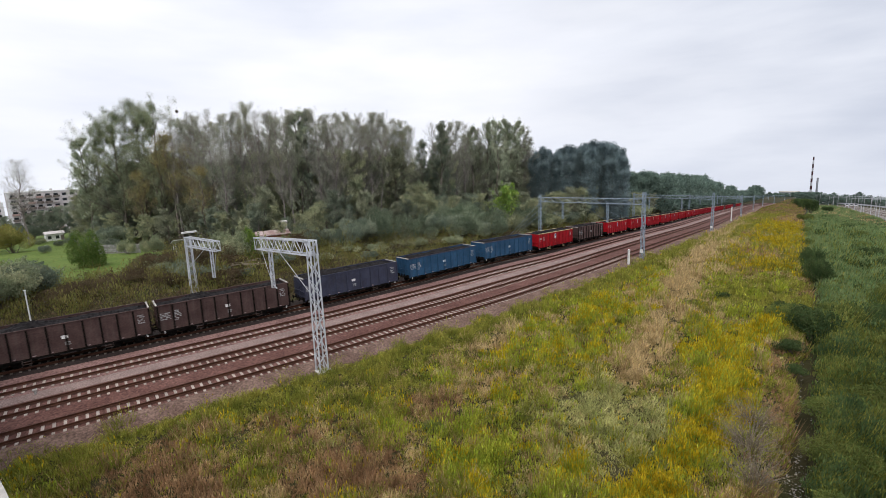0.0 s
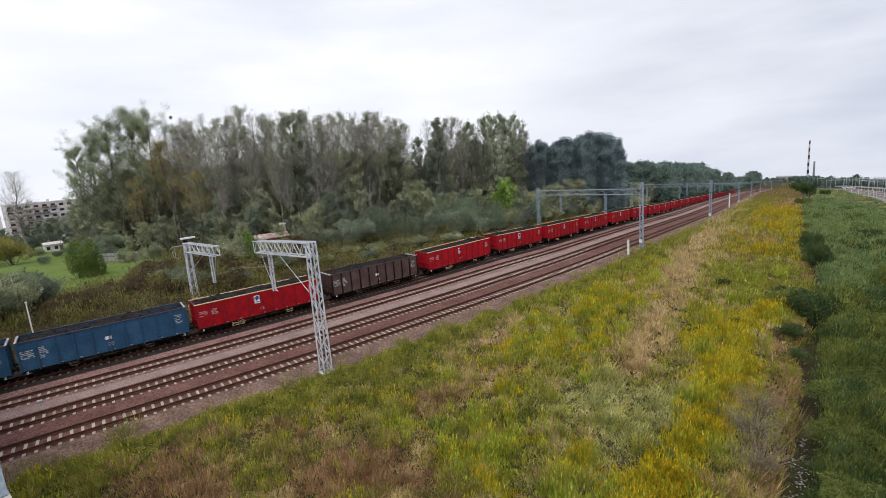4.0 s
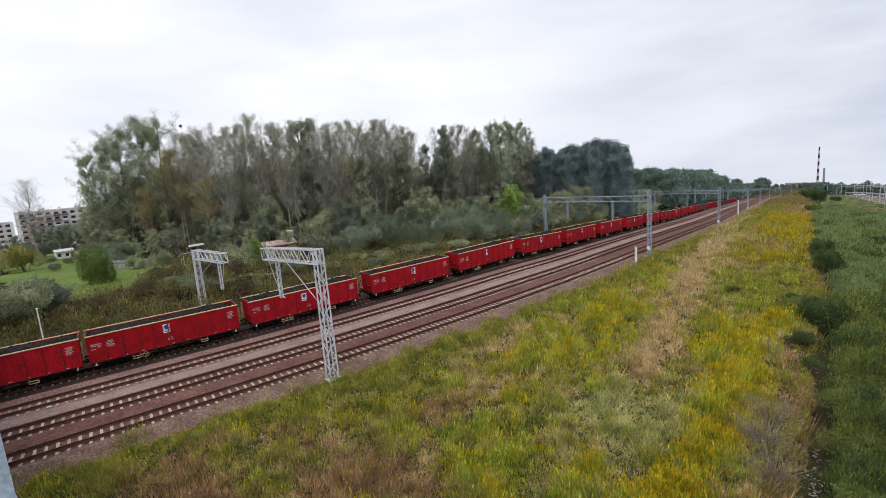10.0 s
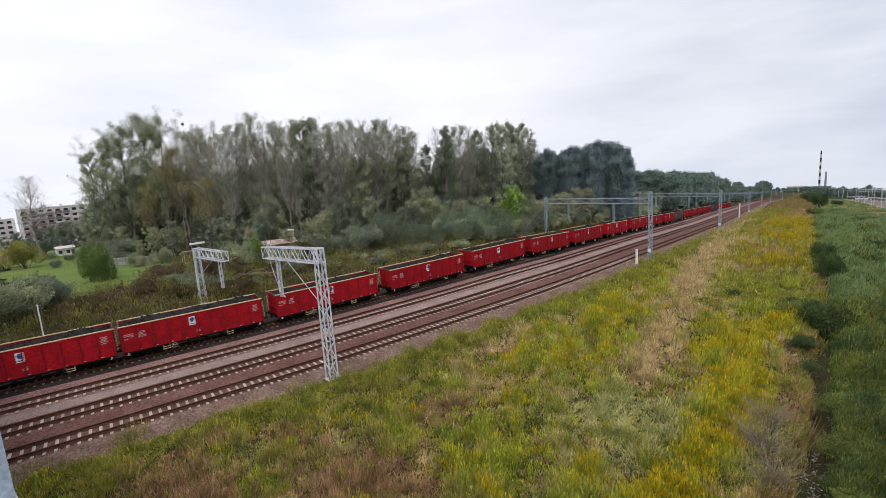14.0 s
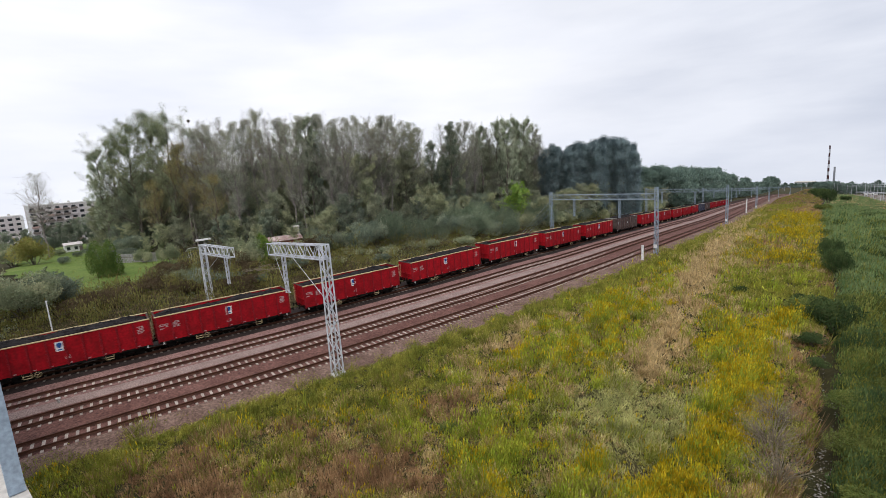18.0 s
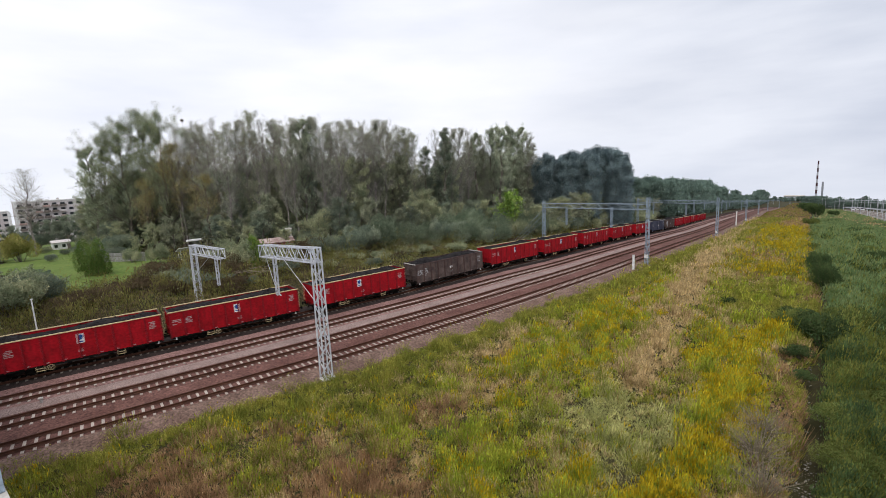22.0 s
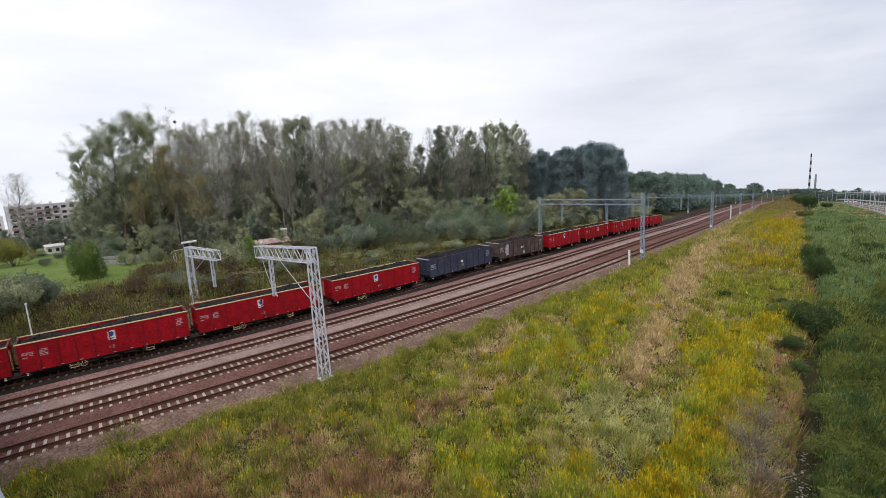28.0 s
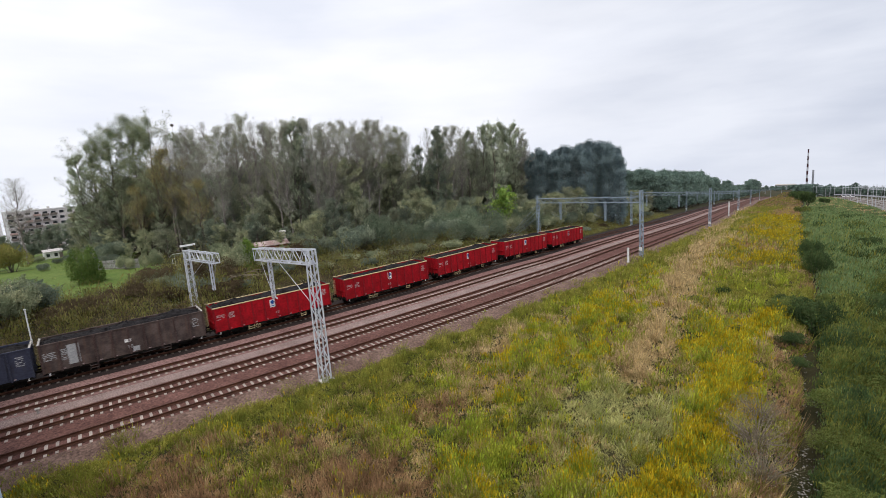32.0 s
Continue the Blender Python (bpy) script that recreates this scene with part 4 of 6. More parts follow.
def marker_post(x, y, h, r, label, material=M_WHITE, cap=None):
    p = thing("marker_post", label, "post")
    z = float(rise(np.array(x), np.array(y)))
    s = Shape()
    s.tube((x, y, z - 0.2), (x, y, z + h), r, r * 0.9, n=10)
    part("shaft", s, material, p)
    if cap:
        c = Shape()
        c.slab(x - r * 1.4, x + r * 1.4, y - r * 1.4, y + r * 1.4, z + h, z + h + 0.12, 0.03)
        part("cap", c, cap, p)
    return p


marker_post(-35.0, 72.0, 2.8, 0.2, "white painted concrete marker post beside the track", M_WHITE)
marker_post(-34.1 + float(bend(196.0)), 196.0, 6.0, 0.22, "tall pale signal post far along the track", M_WHITE, M_CONCRETE)
marker_post(-68.9, 0.5, 4.0, 0.08, "slim white post among the bushes", M_WHITE, M_WHITE)
marker_post(-46.8, -0.2, 1.0, 0.1, "short pale track marker stump", M_CONCRETE, M_CONCRETE)


# ---------------------------------------------------------------- trees and bushes
def leaf_quads(rng, centres, size, droop=0.0):
    """Small four-cornered leaf clumps at the given places, turned at random."""
    n = len(centres)
    a = rng.normal(size=(n, 3))
    a /= np.linalg.norm(a, axis=1, keepdims=True)
    b = np.cross(a, rng.normal(size=(n, 3)))
    b /= np.linalg.norm(b, axis=1, keepdims=True)
    s = size * rng.uniform(0.55, 1.35, size=(n, 1))
    c = np.asarray(centres)
    p = np.stack((c - a * s, c + b * s * 0.62, c + a * s, c - b * s * 0.62), axis=1)
    return p.reshape(-1, 3)


def branchwork(rng, h, spread, base, limbs, upright, lean=0.02, thin=1.0):
    """Trunk and limbs of a tree: a shape and the points where foliage may sit."""
    sh = Shape()
    pts = []
    knots = [Vector((0, 0, -0.3))]
    for k in range(1, 8):
        f = k / 7
        knots.append(Vector((rng.normal() * lean * h * f, rng.normal() * lean * h * f, h * 0.96 * f)))
    r0 = (0.012 * h + 0.05) * thin
    for k in range(7):
        sh.tube(knots[k], knots[k + 1], r0 * (1 - k / 7.6), r0 * (1 - (k + 1) / 7.6), n=6, caps=False)
    for i in range(limbs):
        f = base + (0.97 - base) * (i + rng.uniform(0, 0.9)) / limbs
        k = min(int(f * 7), 6)
        at = knots[k].lerp(knots[k + 1], f * 7 - k)
        shape = math.sin(math.pi * min(1.0, 0.22 + 0.78 * (f - base) / (1 - base))) ** 0.7
        length = spread * shape * rng.uniform(0.45, 1.3) + 0.4
        dense = rng.gamma(1.6) / 1.6
        a = rng.uniform(0, 2 * math.pi)
        up = upright * rng.uniform(0.7, 1.3)
        d = Vector((math.cos(a), math.sin(a), up)).normalized()
        mid = at + d * length * 0.55
        tip = mid + (d + Vector((0, 0, 0.25)) + Vector(rng.normal(size=3) * 0.2)).normalized() * length * 0.5
        r = r0 * 0.4 * (1.1 - f)
        sh.tube(at, mid, r, r * 0.6, n=4, caps=False)
        sh.tube(mid, tip, r * 0.6, 0.012, n=4, caps=False)
        for p, q in ((at, mid), (mid, tip)):
            for _ in range(3):
                pts.append((p.lerp(q, rng.uniform(0.3, 1.0)), dense))
        for _ in range(4):
            s = at.lerp(tip, rng.uniform(0.35, 0.95))
            e = s + (d * 0.5 + Vector(rng.normal(size=3)) * 0.6 + Vector((0, 0, 0.3))).normalized() * length * rng.uniform(0.25, 0.5)
            sh.tube(s, e, r * 0.35 + 0.006, 0.008, n=3, caps=False)
            pts.append((s.lerp(e, 0.6), 0.7 * dense))
            pts.append((e, 0.7 * dense))
    pts.append((knots[-1], 0.8))
    return sh, pts


def make_tree(name, label, seed, h, spread, base, limbs, upright, leaves, size, scatter, leaf_mat, bark=None, category="tree", group="trees behind the line", lean=0.02, thin=1.0):
    rng = np.random.RandomState(seed)
    t = thing(name, label, category, group)
    sh, pts = branchwork(rng, h, spread, base, limbs, upright, lean, thin)
    part("trunk", sh, bark or M_BARK, t)
    w = np.array([p[1] for p in pts])
    pick = rng.choice(len(pts), leaves, p=w / w.sum())
    c = np.array([tuple(pts[i][0]) for i in pick])
    off = rng.normal(size=c.shape)
    off *= np.minimum(1, 1.5 / np.linalg.norm(off, axis=1, keepdims=True))
    c = c + off * scatter * np.array([1.1, 1.1, 0.9])
    c[:, 2] = np.maximum(c[:, 2], 0.15)
    part("crown", fast_mesh("crown", leaf_quads(rng, c, size), 4), leaf_mat, t)
    return t


def make_bush(name, label, seed, w, h, leaves, size, leaf_mat, group="bushes", category="bush", stems=9, stem=0.06, shoots=0.22):
    rng = np.random.RandomState(seed)
    t = thing(name, label, category, group)
    sh = Shape()
    lumps = []
    for i in range(stems):
        a, r = rng.uniform(0, 6.28), w * math.sqrt(rng.uniform(0.0, 1)) * 0.8
        top = Vector((math.cos(a) * r, math.sin(a) * r, h * rng.uniform(0.45, 0.8) * (1 - 0.35 * (r / w) ** 2)))
        mid = Vector((top.x * 0.5, top.y * 0.5, top.z * 0.55))
        sh.tube((top.x * 0.12, top.y * 0.12, -0.2), mid, stem, stem * 0.7, n=4, caps=False)
        sh.tube(mid, top * 1.12, stem * 0.7, stem * 0.2, n=4, caps=False)
        lumps.append((top, rng.uniform(0.28, 0.5) * w))
    part("branchwork", sh, leaf_mat if stem < 0.03 else M_BARK, t)["kind"] = "stuff"
    cs = []
    rods = []
    for i in range(stems * 5):
        c, r = lumps[i % len(lumps)]
        v = rng.normal(size=3) * np.array([0.8, 0.8, 0.5]) + np.array([0, 0, 0.55])
        v /= np.linalg.norm(v)
        a = np.array(tuple(c)) * np.array([1, 1, 0.75]) + v * r * 0.5
        rods.append((a, (v + np.array([0, 0, 0.35])) * h * rng.uniform(0.16, 0.36)))
    for k in range(leaves):
        c, r = lumps[k % len(lumps)]
        v = rng.normal(size=3)
        v /= np.linalg.norm(v)
        if rng.uniform() < shoots:
            # leaves along upright shoots that stand out of the round mass
            q = rods[rng.randint(len(rods))]
            f = rng.uniform(0, 1)
            p = q[0] + q[1] * f + rng.normal(size=3) * 0.09 * w * (1.05 - f)
            cs.append((p[0], p[1], max(0.08, p[2])))
            continue
        rr = r * rng.uniform(0.55, 1.08) ** 0.6
        cs.append((c.x + v[0] * rr, c.y + v[1] * rr, max(0.08, c.z + v[2] * rr * h / w * 0.62)))
    part("leaves", fast_mesh("leaves", leaf_quads(rng, np.array(cs), size), 4), leaf_mat, t)
    return t


def place(proto, x, y, s=1.0, turn=None, sz=None):
    z = float(rise(np.array(float(x)), np.array(float(y))))
    turn = random.uniform(0, 360) if turn is None else turn
    ob = copy_thing(proto, pose(x, y, z, 0, 0, turn))
    ob.scale = (s, s, s * (sz or 1.0))
    return ob


def put_first(proto, x, y, s=1.0):
    z = float(rise(np.array(float(x)), np.array(float(y))))
    proto.matrix_world = pose(x, y, z)
    proto.scale = (s, s, s)
    return proto


random.seed(5)
big_tree = make_tree("broadleaf_tree", "tall pale green poplar with an open airy crown", 1, 28, 7.0, 0.14, 50, 0.9, 28500, 0.101, 0.46, M_LEAF_POPLAR)
olive_tree = make_tree("broadleaf_tree", "tall olive-green broadleaf tree with a full crown", 2, 24, 4.6, 0.16, 46, 1.1, 21000, 0.1, 0.3, M_LEAF_PALE)
slim_tree = make_tree("slender_tree", "slender half-bare tree with thin grey twigs", 3, 25, 4.3, 0.24, 80, 1.5, 12500, 0.07, 0.28, M_LEAF_GREY, M_TWIG, thin=0.55)
bare_tree = make_tree("bare_tree", "nearly leafless slender tree with pale grey twigs", 4, 26, 3.8, 0.3, 96, 1.6, 4200, 0.06, 0.3, M_LEAF_GREY, M_TWIG, thin=0.5)
slim_other = make_tree("slender_tree", "slender half-bare tree with thin grey twigs", 23, 25, 4.6, 0.3, 74, 1.1, 11500, 0.07, 0.28, M_LEAF_MOSS, M_TWIG, thin=0.55)
bare_other = make_tree("bare_tree", "nearly leafless slender tree with pale grey twigs", 24, 26, 3.4, 0.36, 90, 1.9, 3600, 0.06, 0.3, M_LEAF_OLIVE, M_TWIG, thin=0.5, lean=0.05)
dark_tree = make_tree("dark_tree", "dense dark green tree with an upright crown", 5, 25, 3.4, 0.12, 46, 1.4, 24700, 0.094, 0.36, M_LEAF_DARK)
yellow_tree = make_tree("yellowing_tree", "tree turning yellow among half-bare neighbours", 6, 20, 4.4, 0.3, 44, 0.9, 6500, 0.086, 0.5, M_LEAF_AMBER)
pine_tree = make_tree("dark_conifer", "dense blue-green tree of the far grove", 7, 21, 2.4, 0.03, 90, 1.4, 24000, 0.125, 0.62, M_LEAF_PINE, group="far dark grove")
under_tree = make_tree("small_tree", "low olive tree at the edge of the wood", 8, 12, 3.8, 0.1, 34, 0.8, 17000, 0.105, 0.3, M_LEAF_OLIVE)
dull_tree = make_tree("small_tree", "low dull green tree at the edge of the wood", 9, 11, 4.0, 0.08, 34, 0.7, 17000, 0.105, 0.3, M_LEAF_DARK)
grey_under = make_tree("small_tree", "low moss-green tree at the edge of the wood", 13, 13, 3.4, 0.1, 36, 1.0, 17000, 0.1, 0.28, M_LEAF_MOSS)
# back-row copy in paler leaves, distance haze put into its colour
haze_under = make_tree("small_tree", "haze-pale grey-green tree in the middle of the wood", 14, 13, 3.4, 0.1, 40, 1.2, 16000, 0.1, 0.28, M_LEAF_GREY)
light_tree = make_tree("bright_tree", "small fresh green tree standing out of dark scrub", 10, 8, 3.0, 0.05, 34, 0.9, 4200, 0.17, 0.35, M_LEAF_LIGHT)
far_tree = make_tree("distant_tree", "broad haze-tinted tree of the distant wood", 12, 15, 5.0, 0.05, 40, 0.7, 9500, 0.25, 0.75, M_LEAF_HAZE, group="far woods")


def ray_to(az, dist):
    a, dist = radians(az), sloped(dist)
    return -math.sin(a) * dist, math.cos(a) * dist


# the wood behind the line, from its end by the meadow to the far grove: azimuth, slope of the sight line to the top, which
WOOD = [(83.8, .066, "o"), (82.6, .085, "b"), (81.0, .105, "b"), (79.2, .134, "b"), (77.6, .128, "b"), (76.2, .112, "r"), (75.2, .1, "s"), (74.4, .113, "r"), (74.0, .112, "r"), (73.4, .104, "s"), (72.6, .12, "r"), (71.6, .108, "s"), (70.6, .112, "s"),
        (69.6, .116, "r"), (68.7, .133, "s"), (67.8, .122, "r"), (66.8, .116, "s"), (65.8, .118, "r"), (64.8, .12, "s"), (63.8, .116, "o"), (62.7, .121, "d"), (61.6, .118, "s"), (60.6, .108, "s"), (59.6, .114, "r"),
        (58.6, .108, "s"), (57.6, .113, "s"), (56.6, .112, "r"), (55.6, .11, "s"), (54.7, .111, "r"), (53.8, .108, "s"), (52.8, .104, "r"), (51.9, .096, "s"), (51.1, .082, "s"), (49.6, .052, "d"), (48.4, .088, "r"), (47.4, .09, "d"), (46.6, .088, "s"),
        (45.6, .09, "s"), (44.6, .083, "r"), (43.8, .078, "o"), (42.8, .072, "s"), (41.8, .082, "o"), (40.8, .088, "o"), (39.7, .087, "o"), (38.6, .083, "o"), (37.7, .07, "s"), (37.0, .05, "s")]
PROTO = {"b": (big_tree, 28), "o": (olive_tree, 24), "s": (slim_tree, 25), "t": (slim_other, 25), "r": (bare_tree, 26), "q": (bare_other, 26), "d": (dark_tree, 25), "y": (yellow_tree, 20), "p": (pine_tree, 21)}


def clear_of_line(az, d, side=-66.0):
    """The distance along this sight line from which it stays well behind the tracks."""
    x, y = ray_to(az, d)
    while x - float(bend(y)) > side and d < 1100:
        d = max(d * 1.04, 178.0 if d > 171 else 0)
        x, y = ray_to(az, d)
    return d


def wood_tree(az, d, k, slope):
    x, y = ray_to(az, d)
    proto, h = PROTO[k]
    top = EYE_HEIGHT + slope * math.hypot(x, y) - float(rise(np.array(x), np.array(y)))
    s = top / h
    ob = place(proto, x, y, s)
    wide = (0.55 + 0.45 / s) * (1.15 if k == "y" else 1.0)
    ob.scale = (s * wide, s * wide, s)


for az, slope, k in WOOD:
    d = np.interp(az, (37, 48, 60, 72, 76, 84), (140, 122, 108, 116, 132, 138)) + random.uniform(-3, 3)
    wood_tree(az, d, {"s": "st", "r": "rq"}.get(k, k)[int(az * 10) % 2] if k in "sr" else k, slope + random.uniform(-0.004, 0.002))
    # a second row of the wood behind
    if k != "b" and not 48.9 < az < 51.5 and random.random() < 0.85:
        wood_tree(az + random.uniform(-0.6, 0.6), d + random.uniform(7, 14), random.choice("stqrto"), slope * random.uniform(0.62, 0.92))
for i in range(60):
    az = 84.5 - 47.5 * i / 59 + random.uniform(-0.6, 0.6)
    d = float(np.interp(az, (37, 48, 60, 72, 76, 84), (132, 112, 99, 106, 122, 130))) + random.uniform(-4, 5)
    x, y = ray_to(az, d)
    place(random.choice((under_tree, dull_tree, grey_under)), x, y, random.uniform(0.35, 0.8))
PROTO.update({"l": (olive_tree, 24), "u": (under_tree, 12), "w": (dull_tree, 11), "g": (grey_under, 13), "m": (haze_under, 13)})
for az, d, slope in ((76.5, 130, 0.074), (75.0, 128, 0.05), (74.0, 117, 0.012)):
    wood_tree(az, d, "y", slope)
# the middle storey that closes the wood between the trunks
for row, back, low, high in ((0, 3, 0.0, 0.035), (1, 9, -0.005, 0.022), (2, 15, -0.01, 0.016)):
    for i in range(62):
        az = 84.3 - 46.8 * (i + random.random()) / 62
        d = float(np.interp(az, (37, 48, 60, 72, 76, 84), (140, 122, 108, 116, 132, 138))) + back + random.uniform(-3, 3)
        cap = float(np.interp(az, (37, 39, 48, 49.2, 51, 52.5, 80, 82.5, 84.5), (0.3, 1, 1, 0.45, 0.45, 1, 1, 0.6, 0.0)))
        wood_tree(az, d, random.choice("uuwgu" if row == 0 else "mmmgu"), (low + (high - low) * random.random()) * cap - 0.04 * (1 - cap))
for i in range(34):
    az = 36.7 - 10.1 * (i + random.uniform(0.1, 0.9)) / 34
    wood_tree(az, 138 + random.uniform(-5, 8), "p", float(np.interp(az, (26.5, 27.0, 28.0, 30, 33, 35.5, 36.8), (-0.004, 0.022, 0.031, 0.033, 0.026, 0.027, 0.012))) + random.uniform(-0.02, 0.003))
# light scrub between the line and the far grove
for i in range(46):
    az = 37.5 - 20.5 * (i + random.random()) / 46
    d = clear_of_line(az, random.uniform(96, 104), -66.0 - 12.0 * random.random())
    wood_tree(az, d, random.choice("ugmul"), float(np.interp(az, (17, 21.5, 26, 31, 33.3, 37), (-0.069, -0.064, -0.058, -0.055, -0.058, -0.065))) - 0.03 * random.random())
x, y = ray_to(40.0, 112)
put_first(light_tree, x, y, 1.3)
for az, d, s in ((69.9, 84, 0.72), (69.4, 86, 0.6)):
    x, y = ray_to(az, d)
    place(light_tree, x, y, s * 0.62, sz=1.6)
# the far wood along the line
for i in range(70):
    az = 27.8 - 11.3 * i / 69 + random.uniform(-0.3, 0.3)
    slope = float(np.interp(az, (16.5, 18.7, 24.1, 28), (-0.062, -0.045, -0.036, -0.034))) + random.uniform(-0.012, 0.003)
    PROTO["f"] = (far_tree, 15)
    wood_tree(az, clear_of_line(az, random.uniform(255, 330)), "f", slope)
for proto, az, d in ((big_tree, 77, 142), (olive_tree, 66, 120), (slim_tree, 70, 122), (slim_other, 59, 119), (bare_tree, 56, 116), (bare_other, 72, 126), (dark_tree, 48, 126), (yellow_tree, 79.5, 130), (pine_tree, 30, 150), (under_tree, 50, 108), (dull_tree, 60, 99), (grey_under, 68, 108), (haze_under, 64, 122), (far_tree, 20, 392)):
    x, y = ray_to(az, d)
    put_first(proto, x, y, 0.95)


# a crow's nest high in a bare tree
x, y = ray_to(75.3, 134)
nest = thing("bird_nest", "dark round twig nest in a bare treetop", "nest")
nest.matrix_world = pose(x, y, EYE_HEIGHT + 0.107 * math.hypot(x, y))
rng_ = np.random.RandomState(3)
s = Shape()
for k in range(140):
    a = rng_.normal(size=3)
    a /= np.linalg.norm(a)
    b = np.cross(a, rng_.normal(size=3))
    b /= np.linalg.norm(b)
    c = a * np.array([0.32, 0.32, 0.26])
    s.bar(c - b * 0.3, c + b * 0.3, 0.035)
part("twigs", s, M_BARK, nest)
s = Shape()
s.tube((0, 0, -3.5), (0, 0, 0), 0.05, 0.02, n=5)
s.tube((0, 0, 0), (0.2, 0.1, 1.2), 0.02, 0.01, n=4)
part("branch", s, M_TWIG, nest)


# ---------------------------------------------------------------- weeds of the field
def blob(x, y, cx, cy, rx, ry, turn=0.0):
    c, s = math.cos(radians(turn)), math.sin(radians(turn))
    u, v = (x - cx) * c + (y - cy) * s, -(x - cx) * s + (y - cy) * c
    return np.exp(-((u / rx) ** 2 + (v / ry) ** 2))


def wave(x, y, scale, seed):
    """Smooth noise from a few sines."""
    rng = np.random.RandomState(seed)
    out = 0
    for k in range(6):
        a, f, p = rng.uniform(0, 6.28), rng.uniform(0.6, 1.7) / scale, rng.uniform(0, 6.28)
        out = out + np.sin((x * math.cos(a) + y * math.sin(a)) * f * 6.28 + p)
    return out / 3.0


GREEN, LUSH, GOLD, TAN, BROWN, PALE = range(6)


def plant_kinds(x, y, num, rng):
    """Which plant grows where on the field."""
    w = np.zeros((6, len(x)))
    edge = x - 0.88165 * np.minimum((y - 80) / 50, 0) ** 3
    trail = x - np.interp(y, (26, 32, 37.5, 45, 53, 67, 89, 110, 150), (-13.8, -15.2, -16.8, -18.6, -20.7, -24.0, -30.0, -33.1, -41.0))
    w[GREEN] = 0.55 + 0.9 * np.clip((-28.0 - edge) / 3.0, 0, 1) + 0.25 * wave(x, y, 9, 1) + 0.4 * blob(x, y, -30, 17, 4, 9) + 0.95 * blob(x, y, -15.0, 63, 3.8, 7, 14)
    w[LUSH] = (0.2 + 0.45 * blob(x, y, -27, 44, 3.5, 7) + 0.4 * blob(x, y, -22, 33, 2.6, 4) + 0.7 * blob(x, y, -20, 18, 1.5, 1.5) + 0.7 * blob(x, y, -16.6, 18, 2.2, 2) + 0.6 * blob(x, y, -15, 64, 3, 5) + 0.5 * blob(x, y, -10.2, 30, 0.8, 2.6)
               + 0.3 * wave(x, y, 6, 2) + 0.25 * wave(x, y, 2.1, 32) - 0.3 * blob(x, y, -29, 12, 7, 14) - 0.4 * np.clip((y - 68) / 10, 0, 1))
    w[GOLD] = (0.1 + 1.6 * blob(x, y, -25.8, 119, 3.8, 6, 14) + 1.6 * blob(x, y, -21.0, 101, 3.2, 5, 10) + 1.5 * blob(x, y, -17.6, 78.5, 3.8, 2.4) + 1.0 * blob(x, y, -11.3, 51, 1.2, 3.5) + 1.1 * blob(x, y, -12.2, 43.5, 2.4, 3.2)
               + 1.2 * blob(x, y, -10.0, 36, 1.7, 4.5, 8) + 1.4 * blob(x, y, -9.0, 28, 1.3, 5.5) + 1.2 * blob(x, y, -8.6, 21.8, 1.6, 2.4) + 0.9 * blob(x, y, -12.4, 20, 0.9, 0.9) + 0.55 * blob(x, y, -24.5, 46, 4, 8)
               + 0.5 * blob(x, y, -22, 34, 2.5, 4) + 0.36 * wave(x, y, 2.4, 31) + 0.25 * wave(x, y, 5, 3) - 0.8 * blob(x, y, -15.0, 64, 4.0, 7, 14))
    w[TAN] = (0.36 + 1.2 * np.exp(-(trail / (1.0 + 0.02 * y)) ** 2) * np.clip((y - 27) / 8, 0, 1) + 0.8 * blob(x, y, -28.6, 32, 2.2, 3.5) + 0.8 * blob(x, y, -24, 26.5, 2, 2.5) + 0.6 * blob(x, y, -30, 39, 2, 4)
              + 0.15 * blob(x, y, -22, 11, 6, 5) + 0.35 * wave(x, y, 5, 4))
    w[BROWN] = (0.27 + 0.35 * np.clip((y - 95) / 30, 0, 1) + 0.3 * np.clip((y - 124) / 8, 0, 1) + 0.5 * blob(x, y, -21, 89, 4, 4) + 0.9 * blob(x, y, -23.4, 21, 2.4, 2.2) + 0.9 * blob(x, y, -29.5, 3, 6, 4) + 0.7 * blob(x, y, -23.5, 11, 6.5, 5) + 0.3 * wave(x, y, 8, 5)
                + 0.5 * blob(x, y, -7, 38, 1.5, 8, 10))
    w[PALE] = 0.2 + 1.1 * blob(x, y, -16, 27.5, 2.6, 3.2) + 1.05 * blob(x, y, -12.8, 28, 2.0, 4) + 1.0 * blob(x, y, -12.6, 22.5, 1.8, 2.6) + 0.25 * wave(x, y, 6, 6)
    verge = np.clip((x - ditch(y) + 2.9) / 1.6, 0, 1) * np.clip((84 - y) / 14, 0, 1)
    w[GOLD] -= 0.8 * verge
    w[GREEN] += 0.3 * verge
    w[BROWN] += 0.35 * verge
    draw = np.modf(num[None, :] * np.array([[17.3], [31.7], [47.1], [71.9], [97.3], [113.5]]))[0]
    w = w + 0.42 * (draw - 0.5) + rng.gumbel(size=w.shape) * 0.16
    return np.argmax(w, axis=0)


